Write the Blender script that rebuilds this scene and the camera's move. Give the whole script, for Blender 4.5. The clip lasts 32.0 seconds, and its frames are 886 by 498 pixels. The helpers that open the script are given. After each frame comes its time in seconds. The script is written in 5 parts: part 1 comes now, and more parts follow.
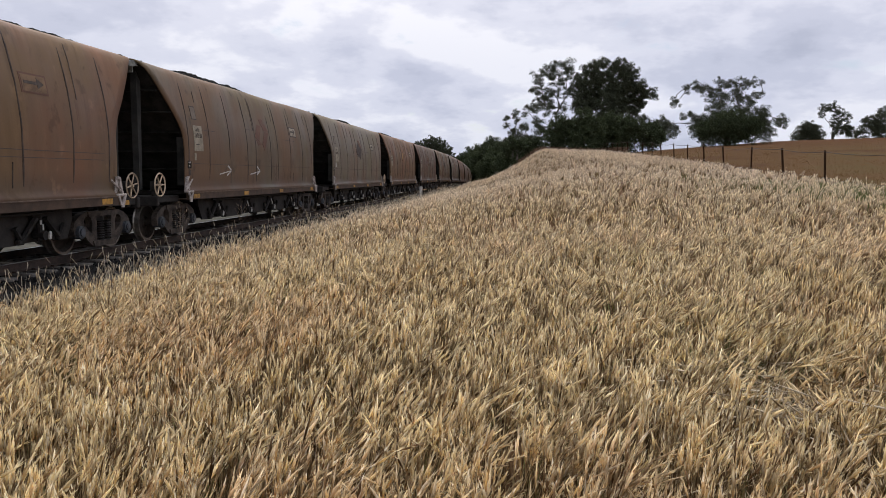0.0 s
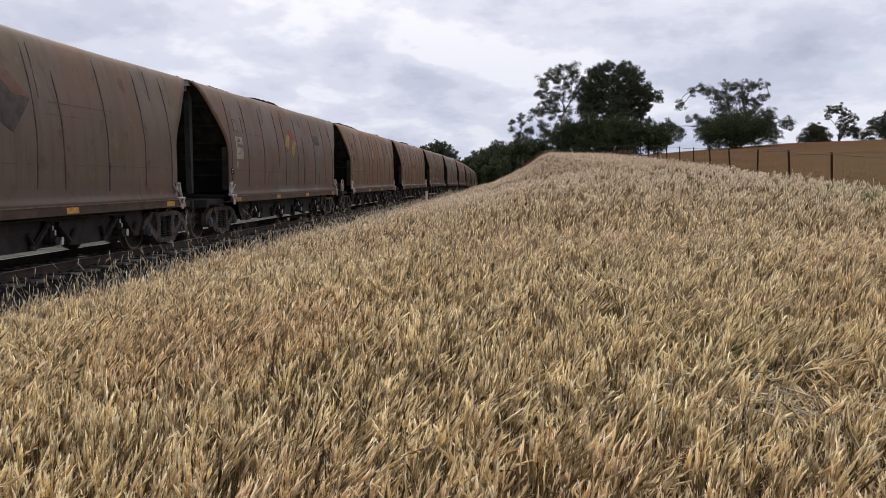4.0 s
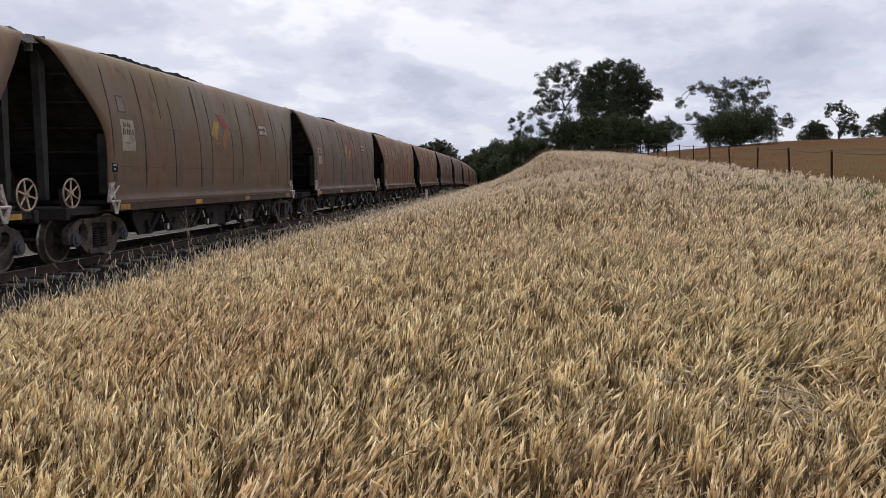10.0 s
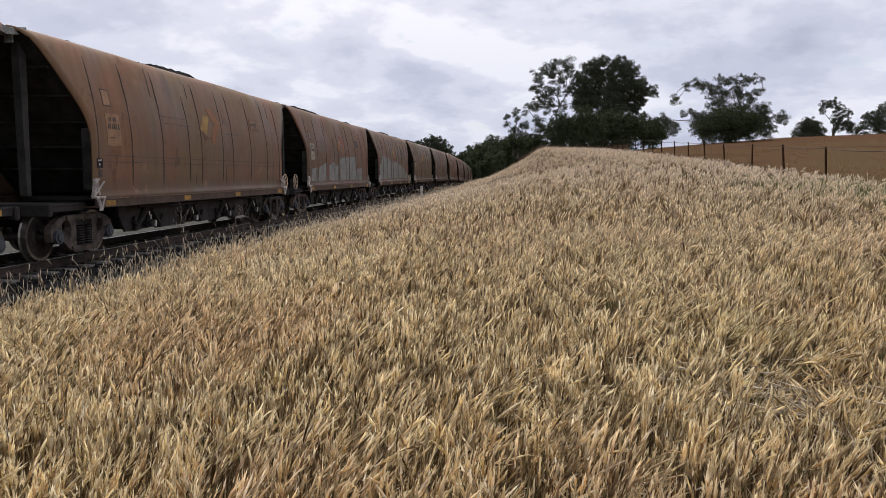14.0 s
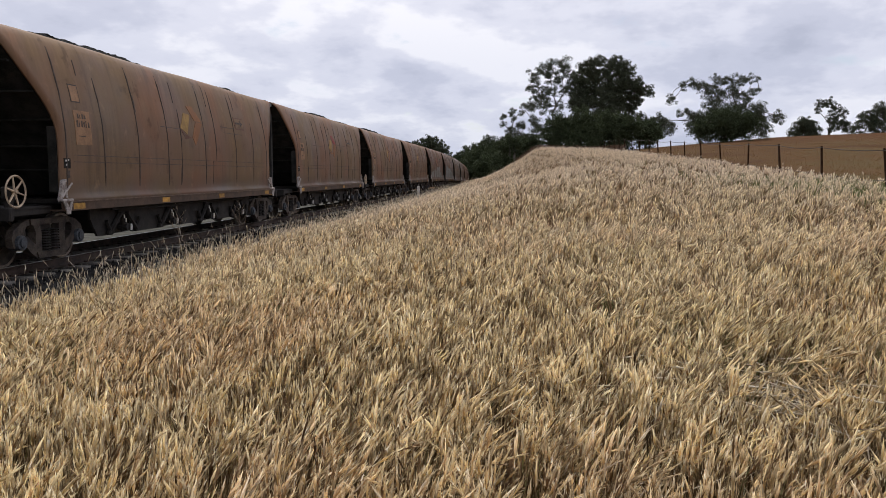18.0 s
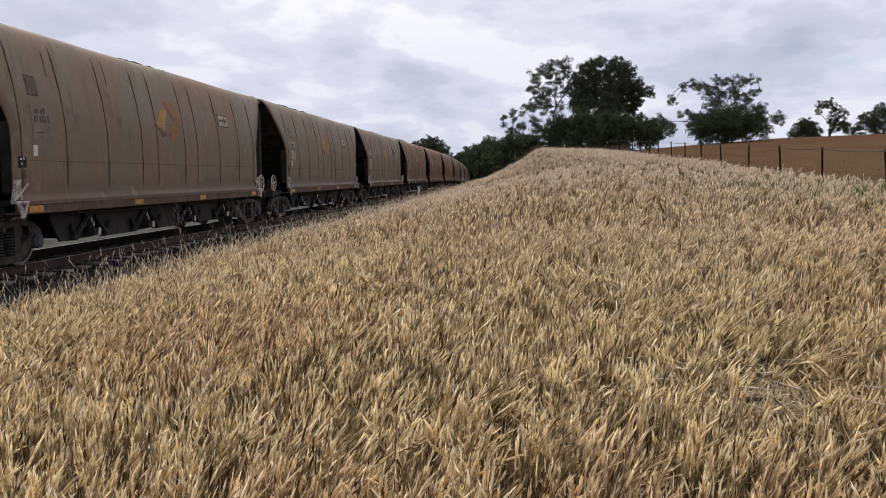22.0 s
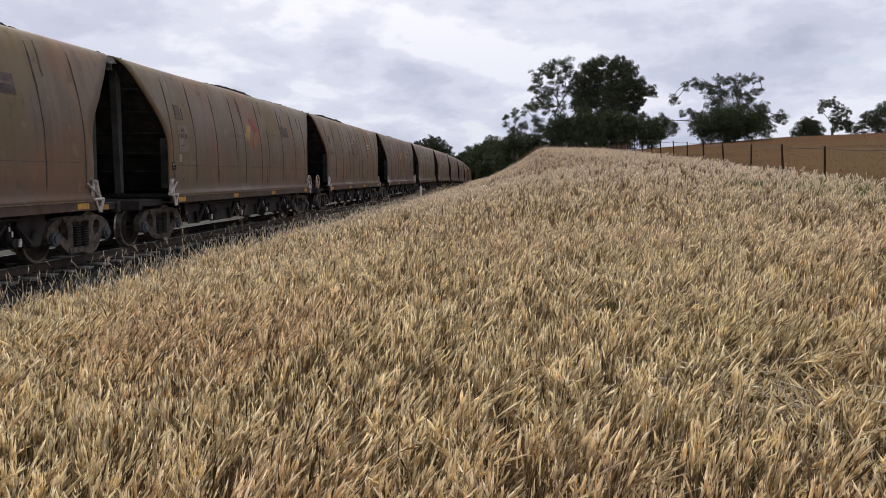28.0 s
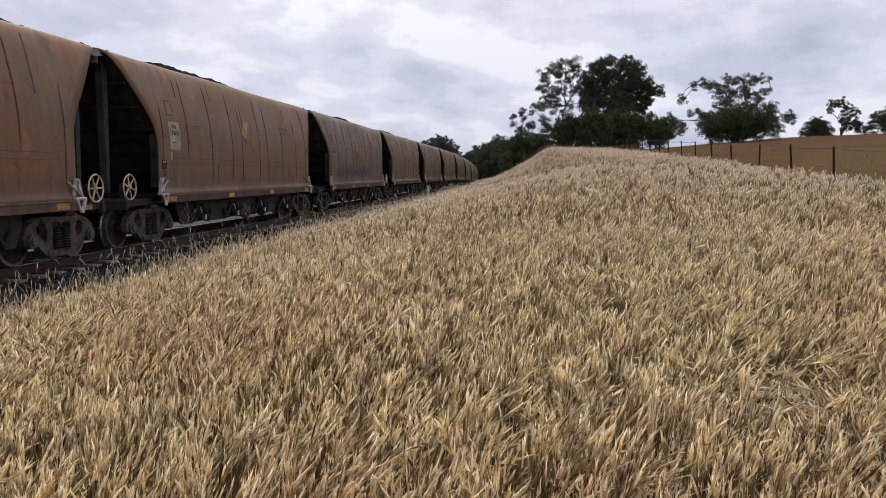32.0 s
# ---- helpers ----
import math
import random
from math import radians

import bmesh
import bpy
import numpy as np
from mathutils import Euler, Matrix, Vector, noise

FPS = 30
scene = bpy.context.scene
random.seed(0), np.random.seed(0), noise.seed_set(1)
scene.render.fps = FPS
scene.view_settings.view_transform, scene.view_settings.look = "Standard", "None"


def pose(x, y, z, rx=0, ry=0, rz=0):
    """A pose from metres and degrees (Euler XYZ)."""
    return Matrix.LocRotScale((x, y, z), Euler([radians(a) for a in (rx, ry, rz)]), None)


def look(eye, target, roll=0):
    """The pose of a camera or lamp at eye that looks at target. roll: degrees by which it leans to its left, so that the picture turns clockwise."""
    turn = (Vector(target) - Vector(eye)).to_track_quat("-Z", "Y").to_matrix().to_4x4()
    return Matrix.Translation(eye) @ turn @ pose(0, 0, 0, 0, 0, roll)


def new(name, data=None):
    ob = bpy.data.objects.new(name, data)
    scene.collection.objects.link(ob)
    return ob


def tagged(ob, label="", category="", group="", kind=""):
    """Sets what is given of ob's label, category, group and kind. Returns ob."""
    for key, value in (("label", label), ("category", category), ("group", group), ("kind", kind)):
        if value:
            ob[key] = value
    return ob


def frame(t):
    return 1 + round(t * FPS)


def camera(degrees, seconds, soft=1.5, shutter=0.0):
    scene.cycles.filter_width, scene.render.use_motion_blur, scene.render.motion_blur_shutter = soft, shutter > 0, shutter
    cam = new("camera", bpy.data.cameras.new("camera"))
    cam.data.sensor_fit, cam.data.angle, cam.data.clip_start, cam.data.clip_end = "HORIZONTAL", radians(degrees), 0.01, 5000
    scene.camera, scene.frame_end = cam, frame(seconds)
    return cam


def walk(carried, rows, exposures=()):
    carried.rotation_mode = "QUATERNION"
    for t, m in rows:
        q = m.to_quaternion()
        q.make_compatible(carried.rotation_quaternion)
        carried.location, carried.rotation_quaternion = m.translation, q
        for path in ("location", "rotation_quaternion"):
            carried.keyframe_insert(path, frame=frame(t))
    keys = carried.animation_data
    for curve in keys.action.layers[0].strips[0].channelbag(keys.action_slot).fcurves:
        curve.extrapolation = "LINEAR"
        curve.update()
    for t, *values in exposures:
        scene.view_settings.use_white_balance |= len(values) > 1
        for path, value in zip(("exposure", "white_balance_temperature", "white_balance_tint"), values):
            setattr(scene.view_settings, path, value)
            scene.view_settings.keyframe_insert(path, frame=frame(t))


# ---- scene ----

# the camera stands on one spot, held by hand: (seconds, turn to the left, tilt, lean)
STAND = (0.0, 0.0, 1.66)
HELD = [
(0, 5.542, -5.402, -0.441),
(0.5, 5.591, -5.291, -0.359),
(1, 5.653, -5.207, -0.253),
(1.5, 5.744, -5.147, -0.159),
(2, 5.844, -5.109, -0.112),
(2.5, 5.923, -5.091, -0.098),
(3, 5.968, -5.087, -0.100),
(3.5, 5.983, -5.090, -0.112),
(5.5, 5.978, -5.115, -0.048),
(6, 5.990, -5.112, -0.002),
(6.5, 6.007, -5.109, 0.031),
(7, 6.027, -5.109, 0.046),
(7.5, 6.041, -5.125, 0.033),
(8, 6.042, -5.156, 0.016),
(8.5, 6.044, -5.170, 0.034),
(9, 6.047, -5.169, 0.053),
(9.5, 6.032, -5.171, 0.049),
(10, 5.991, -5.189, 0.049),
(10.5, 5.950, -5.217, 0.067),
(11, 5.918, -5.240, 0.051),
(11.5, 5.881, -5.269, 0.010),
(12, 5.846, -5.306, 0.027),
(12.5, 5.800, -5.358, 0.039),
(13, 5.743, -5.404, 0.025),
(13.5, 5.688, -5.432, 0.013),
(14, 5.629, -5.466, -0.039),
(14.5, 5.584, -5.489, -0.083),
(16.5, 5.473, -5.504, 0.031),
(17, 5.436, -5.487, 0.073),
(17.5, 5.407, -5.476, 0.089),
(18, 5.396, -5.456, 0.094),
(18.5, 5.408, -5.423, 0.119),
(19, 5.436, -5.395, 0.152),
(19.5, 5.456, -5.374, 0.174),
(20, 5.470, -5.357, 0.178),
(20.5, 5.475, -5.354, 0.168),
(21, 5.457, -5.371, 0.121),
(21.5, 5.431, -5.400, 0.039),
(22, 5.421, -5.418, 0.002),
(22.5, 5.431, -5.420, 0.035),
(23, 5.450, -5.423, 0.074),
(23.5, 5.466, -5.443, 0.084),
(24, 5.472, -5.466, 0.098),
(24.5, 5.466, -5.474, 0.121),
(25, 5.450, -5.476, 0.127),
(25.5, 5.427, -5.479, 0.096),
(27.5, 5.487, -5.480, 0.088),
(28, 5.583, -5.427, 0.135),
(28.5, 5.650, -5.410, 0.132),
(29, 5.704, -5.411, 0.105),
(29.5, 5.770, -5.413, 0.087),
(30, 5.847, -5.414, 0.063),
(30.5, 5.919, -5.416, 0.041),
(31, 5.983, -5.419, 0.039),
(31.5, 6.039, -5.438, 0.020),
(32, 6.090, -5.478, -0.021),
]
cam = camera(58.99, 32.0, soft=0.7)
walk(cam, [(t, pose(*STAND, 90 + tilt, 0, turn) @ pose(0, 0, 0, 0, 0, -lean)) for t, turn, tilt, lean in HELD])

# ---- world, sun ----
SUN_TURN, SUN_UP = 12.0, 58.0      # degrees left of the track's direction, and above the horizon
world = bpy.data.worlds.new("overcast_sky")
scene.world = world
world.use_nodes = True


def node(nt, kind, **sockets):
    n = nt.nodes.new(kind)
    for k, v in sockets.items():
        n.inputs[k.replace("_", " ")].default_value = v
    return n


def ramp(nt, stops, fac, smooth=True):
    r = nt.nodes.new("ShaderNodeValToRGB")
    r.color_ramp.interpolation = "EASE" if smooth else "LINEAR"
    while len(r.color_ramp.elements) < len(stops):
        r.color_ramp.elements.new(0.5)
    for e, (p, c) in zip(r.color_ramp.elements, stops):
        e.position = p
        e.color = (*c, 1) if len(c) == 3 else c
    nt.links.new(fac, r.inputs[0])
    return r.outputs[0]


def mix(nt, a, b, fac, mode="MIX"):
    m = nt.nodes.new("ShaderNodeMix")
    m.data_type, m.blend_type = "RGBA", mode
    for s, v in ((m.inputs["A"], a), (m.inputs["B"], b), (m.inputs[0], fac)):
        if isinstance(v, (int, float)):
            s.default_value = v
        elif isinstance(v, tuple):
            s.default_value = (*v, 1) if len(v) == 3 else v
        else:
            nt.links.new(v, s)
    return m.outputs["Result"]


def maths(nt, op, a, b=0.0, clamp=False):
    m = nt.nodes.new("ShaderNodeMath")
    m.operation, m.use_clamp = op, clamp
    for s, v in ((m.inputs[0], a), (m.inputs[1], b)):
        if isinstance(v, (int, float)):
            s.default_value = v
        else:
            nt.links.new(v, s)
    return m.outputs[0]


def build_world():
    nt = world.node_tree
    nt.nodes.clear()
    sky = nt.nodes.new("ShaderNodeTexSky")
    sky.sky_type, sky.sun_disc = "NISHITA", False
    sky.sun_elevation, sky.sun_rotation = radians(SUN_UP), radians(-SUN_TURN)
    tc = nt.nodes.new("ShaderNodeTexCoord")
    # the cloud deck: directions are laid out on a flat layer overhead
    sep = nt.nodes.new("ShaderNodeSeparateXYZ")
    nt.links.new(tc.outputs["Generated"], sep.inputs[0])
    up = maths(nt, "ADD", maths(nt, "MAXIMUM", sep.outputs[2], 0.0), 0.32)
    comb = nt.nodes.new("ShaderNodeCombineXYZ")
    nt.links.new(maths(nt, "DIVIDE", sep.outputs[0], up), comb.inputs[0])
    nt.links.new(maths(nt, "DIVIDE", sep.outputs[1], up), comb.inputs[1])
    comb.inputs[2].default_value = CLOUD_SEED
    big = node(nt, "ShaderNodeTexNoise", Scale=2.1, Detail=5.0, Roughness=0.5)
    fine = node(nt, "ShaderNodeTexNoise", Scale=5.5, Detail=8.0, Roughness=0.58)
    for n in (big, fine):
        nt.links.new(comb.outputs[0], n.inputs["Vector"])
    lump = maths(nt, "ADD", maths(nt, "MULTIPLY", big.outputs[0], 0.72), maths(nt, "MULTIPLY", fine.outputs[0], 0.28))
    cloud = ramp(nt, [(0.36, (5.2, 5.45, 6.65)), (0.45, (6.4, 6.6, 7.85)), (0.53, (7.85, 7.95, 9.05)), (0.60, (9.6, 9.55, 10.25))], lump)
    # whiter round the veiled sun's side, greyer away from it
    cover = ramp(nt, [(0.60, (1, 1, 1)), (0.74, (0.62, 0.62, 0.62))], fine.outputs[0])
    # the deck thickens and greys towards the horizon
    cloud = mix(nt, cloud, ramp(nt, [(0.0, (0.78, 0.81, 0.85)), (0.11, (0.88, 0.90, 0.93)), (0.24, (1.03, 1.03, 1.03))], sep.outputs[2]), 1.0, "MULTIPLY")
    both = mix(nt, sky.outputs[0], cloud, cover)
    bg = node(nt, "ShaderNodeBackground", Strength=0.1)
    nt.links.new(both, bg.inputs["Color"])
    o = nt.nodes.new("ShaderNodeOutputWorld")
    nt.links.new(bg.outputs[0], o.inputs[0])


CLOUD_SEED = 2.2
build_world()
sun = new("sun", bpy.data.lights.new("sun", "SUN"))
sun.data.energy, sun.data.angle, sun.data.color = 2.7, radians(4), (1.0, 0.96, 0.90)
sun_way = Vector((-math.sin(radians(SUN_TURN)) * math.cos(radians(SUN_UP)), math.cos(radians(SUN_TURN)) * math.cos(radians(SUN_UP)), math.sin(radians(SUN_UP))))
sun.matrix_world = look(sun_way * 200, (0, 0, 0))
scene.view_settings.exposure = 0.0


# ---- materials ----
def material(name, rough=0.8, metal=0.0):
    m = bpy.data.materials.new(name)
    m.use_nodes = True
    nt = m.node_tree
    b = nt.nodes["Principled BSDF"]
    b.inputs["Roughness"].default_value = rough
    b.inputs["Metallic"].default_value = metal
    return m, nt, b


def noise_of(nt, scale, detail=4.0, rough=0.55, vec=None, stretch=None):
    n = node(nt, "ShaderNodeTexNoise", Scale=scale, Detail=detail, Roughness=rough)
    if vec is None:
        vec = nt.nodes.new("ShaderNodeTexCoord").outputs["Object"]
    if stretch:
        mp = nt.nodes.new("ShaderNodeMapping")
        mp.inputs["Scale"].default_value = stretch
        nt.links.new(vec, mp.inputs[0])
        vec = mp.outputs[0]
    nt.links.new(vec, n.inputs["Vector"])
    return n.outputs[0]


def bump(nt, b, height, strength=0.4, dist=0.01):
    n = node(nt, "ShaderNodeBump", Strength=strength, Distance=dist)
    nt.links.new(height, n.inputs["Height"])
    nt.links.new(n.outputs[0], b.inputs["Normal"])


def worn(name, a, c, scale=6.0, rough=0.8, metal=0.0, lift=0.3, fine=40.0, vary=0.0):
    """Two tones broken up at two scales, with a fine relief."""
    m, nt, b = material(name, rough, metal)
    n1, n2 = noise_of(nt, scale), noise_of(nt, fine, 3.0)
    f = maths(nt, "ADD", maths(nt, "MULTIPLY", n1, 0.7), maths(nt, "MULTIPLY", n2, 0.3))
    col = ramp(nt, [(0.36, a), (0.64, c)], f)
    if vary:
        oi = nt.nodes.new("ShaderNodeObjectInfo")
        k = maths(nt, "ADD", maths(nt, "MULTIPLY", oi.outputs["Random"], vary), 1 - vary / 2)
        cc = nt.nodes.new("ShaderNodeCombineColor")
        for i in range(3):
            nt.links.new(k, cc.inputs[i])
        col = mix(nt, col, cc.outputs[0], 1.0, "MULTIPLY")
    nt.links.new(col, b.inputs["Base Color"])
    bump(nt, b, n2, lift)
    return m


def wagon_paint(name, dusty, seed):
    """Coal-dust brown over faded grey paint: streaks down the side, rust blooms, a paler shoulder."""
    m, nt, b = material(name, 0.62)
    b.inputs["Specular IOR Level"].default_value = 0.24
    oc = nt.nodes.new("ShaderNodeTexCoord").outputs["Object"]
    mp = nt.nodes.new("ShaderNodeMapping")
    mp.inputs["Location"].default_value = (seed * 3.1, seed * 7.7, 0)
    nt.links.new(oc, mp.inputs[0])
    vec = mp.outputs[0]
    cloud = noise_of(nt, 0.55, 4.0, 0.55, vec)
    streak = noise_of(nt, 1.0, 5.0, 0.6, vec, (1.0, 5.5, 0.45))
    grain = noise_of(nt, 26.0, 4.0, 0.6, vec)
    f = maths(nt, "ADD", maths(nt, "MULTIPLY", cloud, 0.45), maths(nt, "ADD", maths(nt, "MULTIPLY", streak, 0.42), maths(nt, "MULTIPLY", grain, 0.13)))
    dark = tuple(0.66 * c for c in dusty)
    lite = tuple(min(1, 1.24 * c) for c in dusty)
    col = ramp(nt, [(0.34, dark), (0.50, dusty), (0.66, lite)], f)
    rust = ramp(nt, [(0.60, (0, 0, 0)), (0.72, (1, 1, 1))], streak)
    col = mix(nt, col, (0.085, 0.043, 0.026), maths(nt, "MULTIPLY", rust, 0.55))
    sp = nt.nodes.new("ShaderNodeSeparateXYZ")
    nt.links.new(oc, sp.inputs[0])
    z = sp.outputs[2]
    # dust that lies on the shoulder below the open top; thrown-up dirt and painted shading along the foot
    top = ramp(nt, [(0.0, (0, 0, 0)), (1.0, (1, 1, 1))], maths(nt, "MULTIPLY", maths(nt, "ADD", z, maths(nt, "SUBTRACT", maths(nt, "MULTIPLY", streak, 1.1), 4.35)), 2.0, True))
    col = mix(nt, col, tuple(1.25 * c + 0.01 for c in dusty), maths(nt, "MULTIPLY", top, 0.6))
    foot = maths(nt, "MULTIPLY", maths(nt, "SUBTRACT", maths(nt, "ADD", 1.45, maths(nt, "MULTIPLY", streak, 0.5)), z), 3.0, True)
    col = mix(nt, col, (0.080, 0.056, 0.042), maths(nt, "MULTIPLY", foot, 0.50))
    blot = noise_of(nt, 2.3, 5.0, 0.62, vec, (1.0, 1.0, 0.8))
    col = mix(nt, col, tuple(0.62 * c for c in dusty), ramp(nt, [(0.58, (0,) * 3), (0.68, (0.75,) * 3)], blot))
    col = mix(nt, col, tuple(min(1.0, 1.45 * c) for c in dusty), ramp(nt, [(0.30, (0.6,) * 3), (0.40, (0,) * 3)], blot))
    # one sheet fades to red, the next to olive
    hue = noise_of(nt, 0.42, 3.0, 0.5, vec, (1.0, 1.3, 0.9))
    col = mix(nt, col, (1.13, 0.95, 0.88), ramp(nt, [(0.46, (0,) * 3), (0.62, (1,) * 3)], hue), "MULTIPLY")
    col = mix(nt, col, (1.0, 1.02, 0.88), ramp(nt, [(0.38, (1,) * 3), (0.50, (0,) * 3)], hue), "MULTIPLY")
    nt.links.new(col, b.inputs["Base Color"])
    nt.links.new(ramp(nt, [(0.3, (0.42,) * 3), (0.7, (0.70,) * 3)], cloud), b.inputs["Roughness"])
    bump(nt, b, maths(nt, "ADD", maths(nt, "MULTIPLY", cloud, 1.6), maths(nt, "MULTIPLY", grain, 0.12)), 0.35, 0.03)
    return m


def straw(name, stops, through_light=0.35, patches=True, far_paling=False):
    m, nt, b = material(name, 0.75)
    g = nt.nodes.new("ShaderNodeNewGeometry")
    col = ramp(nt, stops, g.outputs["Random Per Island"], False)
    if patches:
        pos = g.outputs["Position"]
        n1 = noise_of(nt, 0.55, 3.0, 0.5, pos)
        n2 = noise_of(nt, 0.16, 3.0, 0.5, pos)
        n3 = noise_of(nt, 7.5, 2.0, 0.5, pos)
        col = mix(nt, col, ramp(nt, [(0.36, (0.56, 0.52, 0.48)), (0.47, (0.96, 0.95, 0.93)), (0.62, (1.22, 1.22, 1.22))], n3), 1.0, "MULTIPLY")
        col = mix(nt, col, (0.99, 0.92, 0.93), ramp(nt, [(0.48, (0,) * 3), (0.66, (0.7,) * 3)], n1), "MULTIPLY")
        col = mix(nt, col, (0.90, 0.93, 0.76), ramp(nt, [(0.52, (0,) * 3), (0.70, (0.8,) * 3)], n2), "MULTIPLY")
        # paling with distance, painted into the colour and growing along y
        if far_paling:
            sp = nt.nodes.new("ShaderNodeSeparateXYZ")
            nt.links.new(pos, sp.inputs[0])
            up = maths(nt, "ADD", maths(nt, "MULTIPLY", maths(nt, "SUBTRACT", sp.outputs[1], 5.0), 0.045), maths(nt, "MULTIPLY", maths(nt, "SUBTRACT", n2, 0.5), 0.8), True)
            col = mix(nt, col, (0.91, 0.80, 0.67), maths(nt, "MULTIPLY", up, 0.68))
    nt.links.new(col, b.inputs["Base Color"])
    b.inputs["Specular IOR Level"].default_value = 0.25
    tr = nt.nodes.new("ShaderNodeBsdfTranslucent")
    nt.links.new(col, tr.inputs[0])
    mx = node(nt, "ShaderNodeMixShader", Fac=through_light)
    nt.links.new(b.outputs[0], mx.inputs[1])
    nt.links.new(tr.outputs[0], mx.inputs[2])
    nt.links.new(mx.outputs[0], nt.nodes["Material Output"].inputs[0])
    return m


M = {
    # coal-sooted steel, its tone also lowered for shade deep in the wagon gaps
    "black_steel": worn("sooty_shaded_steel", (0.014, 0.014, 0.012), (0.040, 0.038, 0.034), 3.0, 0.9),
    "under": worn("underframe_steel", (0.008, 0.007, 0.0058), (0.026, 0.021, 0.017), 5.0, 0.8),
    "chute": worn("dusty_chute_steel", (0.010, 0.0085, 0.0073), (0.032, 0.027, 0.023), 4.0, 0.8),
    "cast": worn("rusty_cast_steel", (0.024, 0.018, 0.014), (0.100, 0.076, 0.058), 5.0, 0.85, vary=0.8),
    "wheel": worn("wheel_steel", (0.03, 0.025, 0.021), (0.075, 0.062, 0.05), 6.0, 0.6, 0.4),
    "tread": worn("worn_wheel_rim", (0.16, 0.14, 0.12), (0.28, 0.26, 0.23), 9.0, 0.4, 0.8),
    "sill": worn("sill_paint", (0.052, 0.031, 0.019), (0.108, 0.064, 0.038), 3.0, 0.75, vary=0.4),
    "ledge": worn("dusty_ledge", (0.115, 0.078, 0.056), (0.21, 0.150, 0.112), 5.0, 0.9),
    "rib": worn("dark_rib", (0.034, 0.023, 0.018), (0.080, 0.055, 0.043), 4.0, 0.8),
    "seam": worn("seam_grime", (0.075, 0.054, 0.042), (0.125, 0.092, 0.073), 4.0, 0.85),
    "orange": worn("amber_marker", (0.27, 0.135, 0.022), (0.50, 0.27, 0.042), 9.0, 0.6, vary=0.6),
    "bracket": worn("pale_bracket", (0.20, 0.165, 0.145), (0.50, 0.45, 0.41), 9.0, 0.75, vary=0.4),
    "panel_pale": worn("pale_number_panel", (0.22, 0.19, 0.135), (0.38, 0.33, 0.24), 5.0, 0.7),
    "panel_orange": worn("dusty_orange_panel", (0.215, 0.118, 0.058), (0.33, 0.188, 0.095), 5.0, 0.75),
    "face_orange": worn("dusty_arrow_panel", (0.12, 0.07, 0.035), (0.215, 0.125, 0.062), 5.0, 0.75),
    "face_olive": worn("olive_arrow_panel", (0.14, 0.11, 0.07), (0.25, 0.205, 0.135), 5.0, 0.75),
    "panel_dim": worn("dim_number_panel", (0.13, 0.10, 0.075), (0.20, 0.16, 0.12), 5.0, 0.75),
    "panel_dark": worn("dark_panel", (0.045, 0.032, 0.026), (0.085, 0.062, 0.05), 5.0, 0.8),
    "ink": worn("dark_ink", (0.045, 0.034, 0.026), (0.095, 0.072, 0.055), 9.0, 0.8),
    "white": worn("chalk_white", (0.42, 0.40, 0.37), (0.68, 0.66, 0.62), 9.0, 0.8),
    "violet": worn("blue_spray", (0.060, 0.046, 0.054), (0.098, 0.075, 0.084), 5.0, 0.85),
    "coal": worn("coal", (0.005, 0.005, 0.005), (0.016, 0.015, 0.015), 9.0, 0.95),
    "handwheel": worn("pale_handwheel", (0.34, 0.25, 0.16), (0.58, 0.46, 0.33), 8.0, 0.7, vary=0.6),
    "rail": worn("rusty_rail", (0.020, 0.0125, 0.0095), (0.058, 0.036, 0.026), 5.0, 0.75),
    "railtop": worn("polished_rail", (0.30, 0.29, 0.28), (0.45, 0.44, 0.43), 7.0, 0.35, 0.9),
    "sleeper": worn("weathered_sleeper", (0.066, 0.060, 0.053), (0.18, 0.166, 0.148), 4.0, 0.9, vary=0.5),
    # grey stone taken almost to black: the train's shadow is in these tones
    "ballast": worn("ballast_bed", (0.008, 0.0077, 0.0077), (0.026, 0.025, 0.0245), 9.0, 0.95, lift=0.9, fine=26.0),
    "stone": worn("shaded_ballast_stone", (0.008, 0.0077, 0.0077), (0.034, 0.033, 0.0325), 3.0, 0.9),
    "track_dirt": worn("pale_gravel", (0.034, 0.033, 0.026), (0.092, 0.088, 0.072), 2.0, 0.95),
    "post": worn("dark_picket", (0.022, 0.011, 0.006), (0.055, 0.030, 0.017), 9.0, 1.0),
    "wire": worn("fence_wire", (0.05, 0.042, 0.036), (0.11, 0.095, 0.085), 9.0, 0.6, 0.6),
    "bark": worn("grey_bark", (0.05, 0.042, 0.035), (0.15, 0.13, 0.11), 2.0, 0.9),
    "gusset": worn("weathered_green_grey", (0.12, 0.125, 0.112), (0.36, 0.37, 0.34), 5.0, 0.7, vary=0.5),
    "washed": worn("washed_grey_paint", (0.150, 0.150, 0.128), (0.245, 0.248, 0.222), 1.6, 0.6, fine=30.0),
    "dead_stalk": worn("dead_stalk", (0.16, 0.12, 0.085), (0.34, 0.27, 0.20), 9.0, 0.9),
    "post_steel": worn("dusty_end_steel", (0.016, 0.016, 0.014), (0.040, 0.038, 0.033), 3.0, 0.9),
    "cap": worn("bearing_cap", (0.022, 0.025, 0.030), (0.075, 0.085, 0.098), 8.0, 0.6),
    # the blue of distance haze is painted into the hills' colour
    "hill": worn("hazy_hill", (0.10, 0.13, 0.19), (0.14, 0.175, 0.235), 0.01, 1.0, fine=0.05),
}
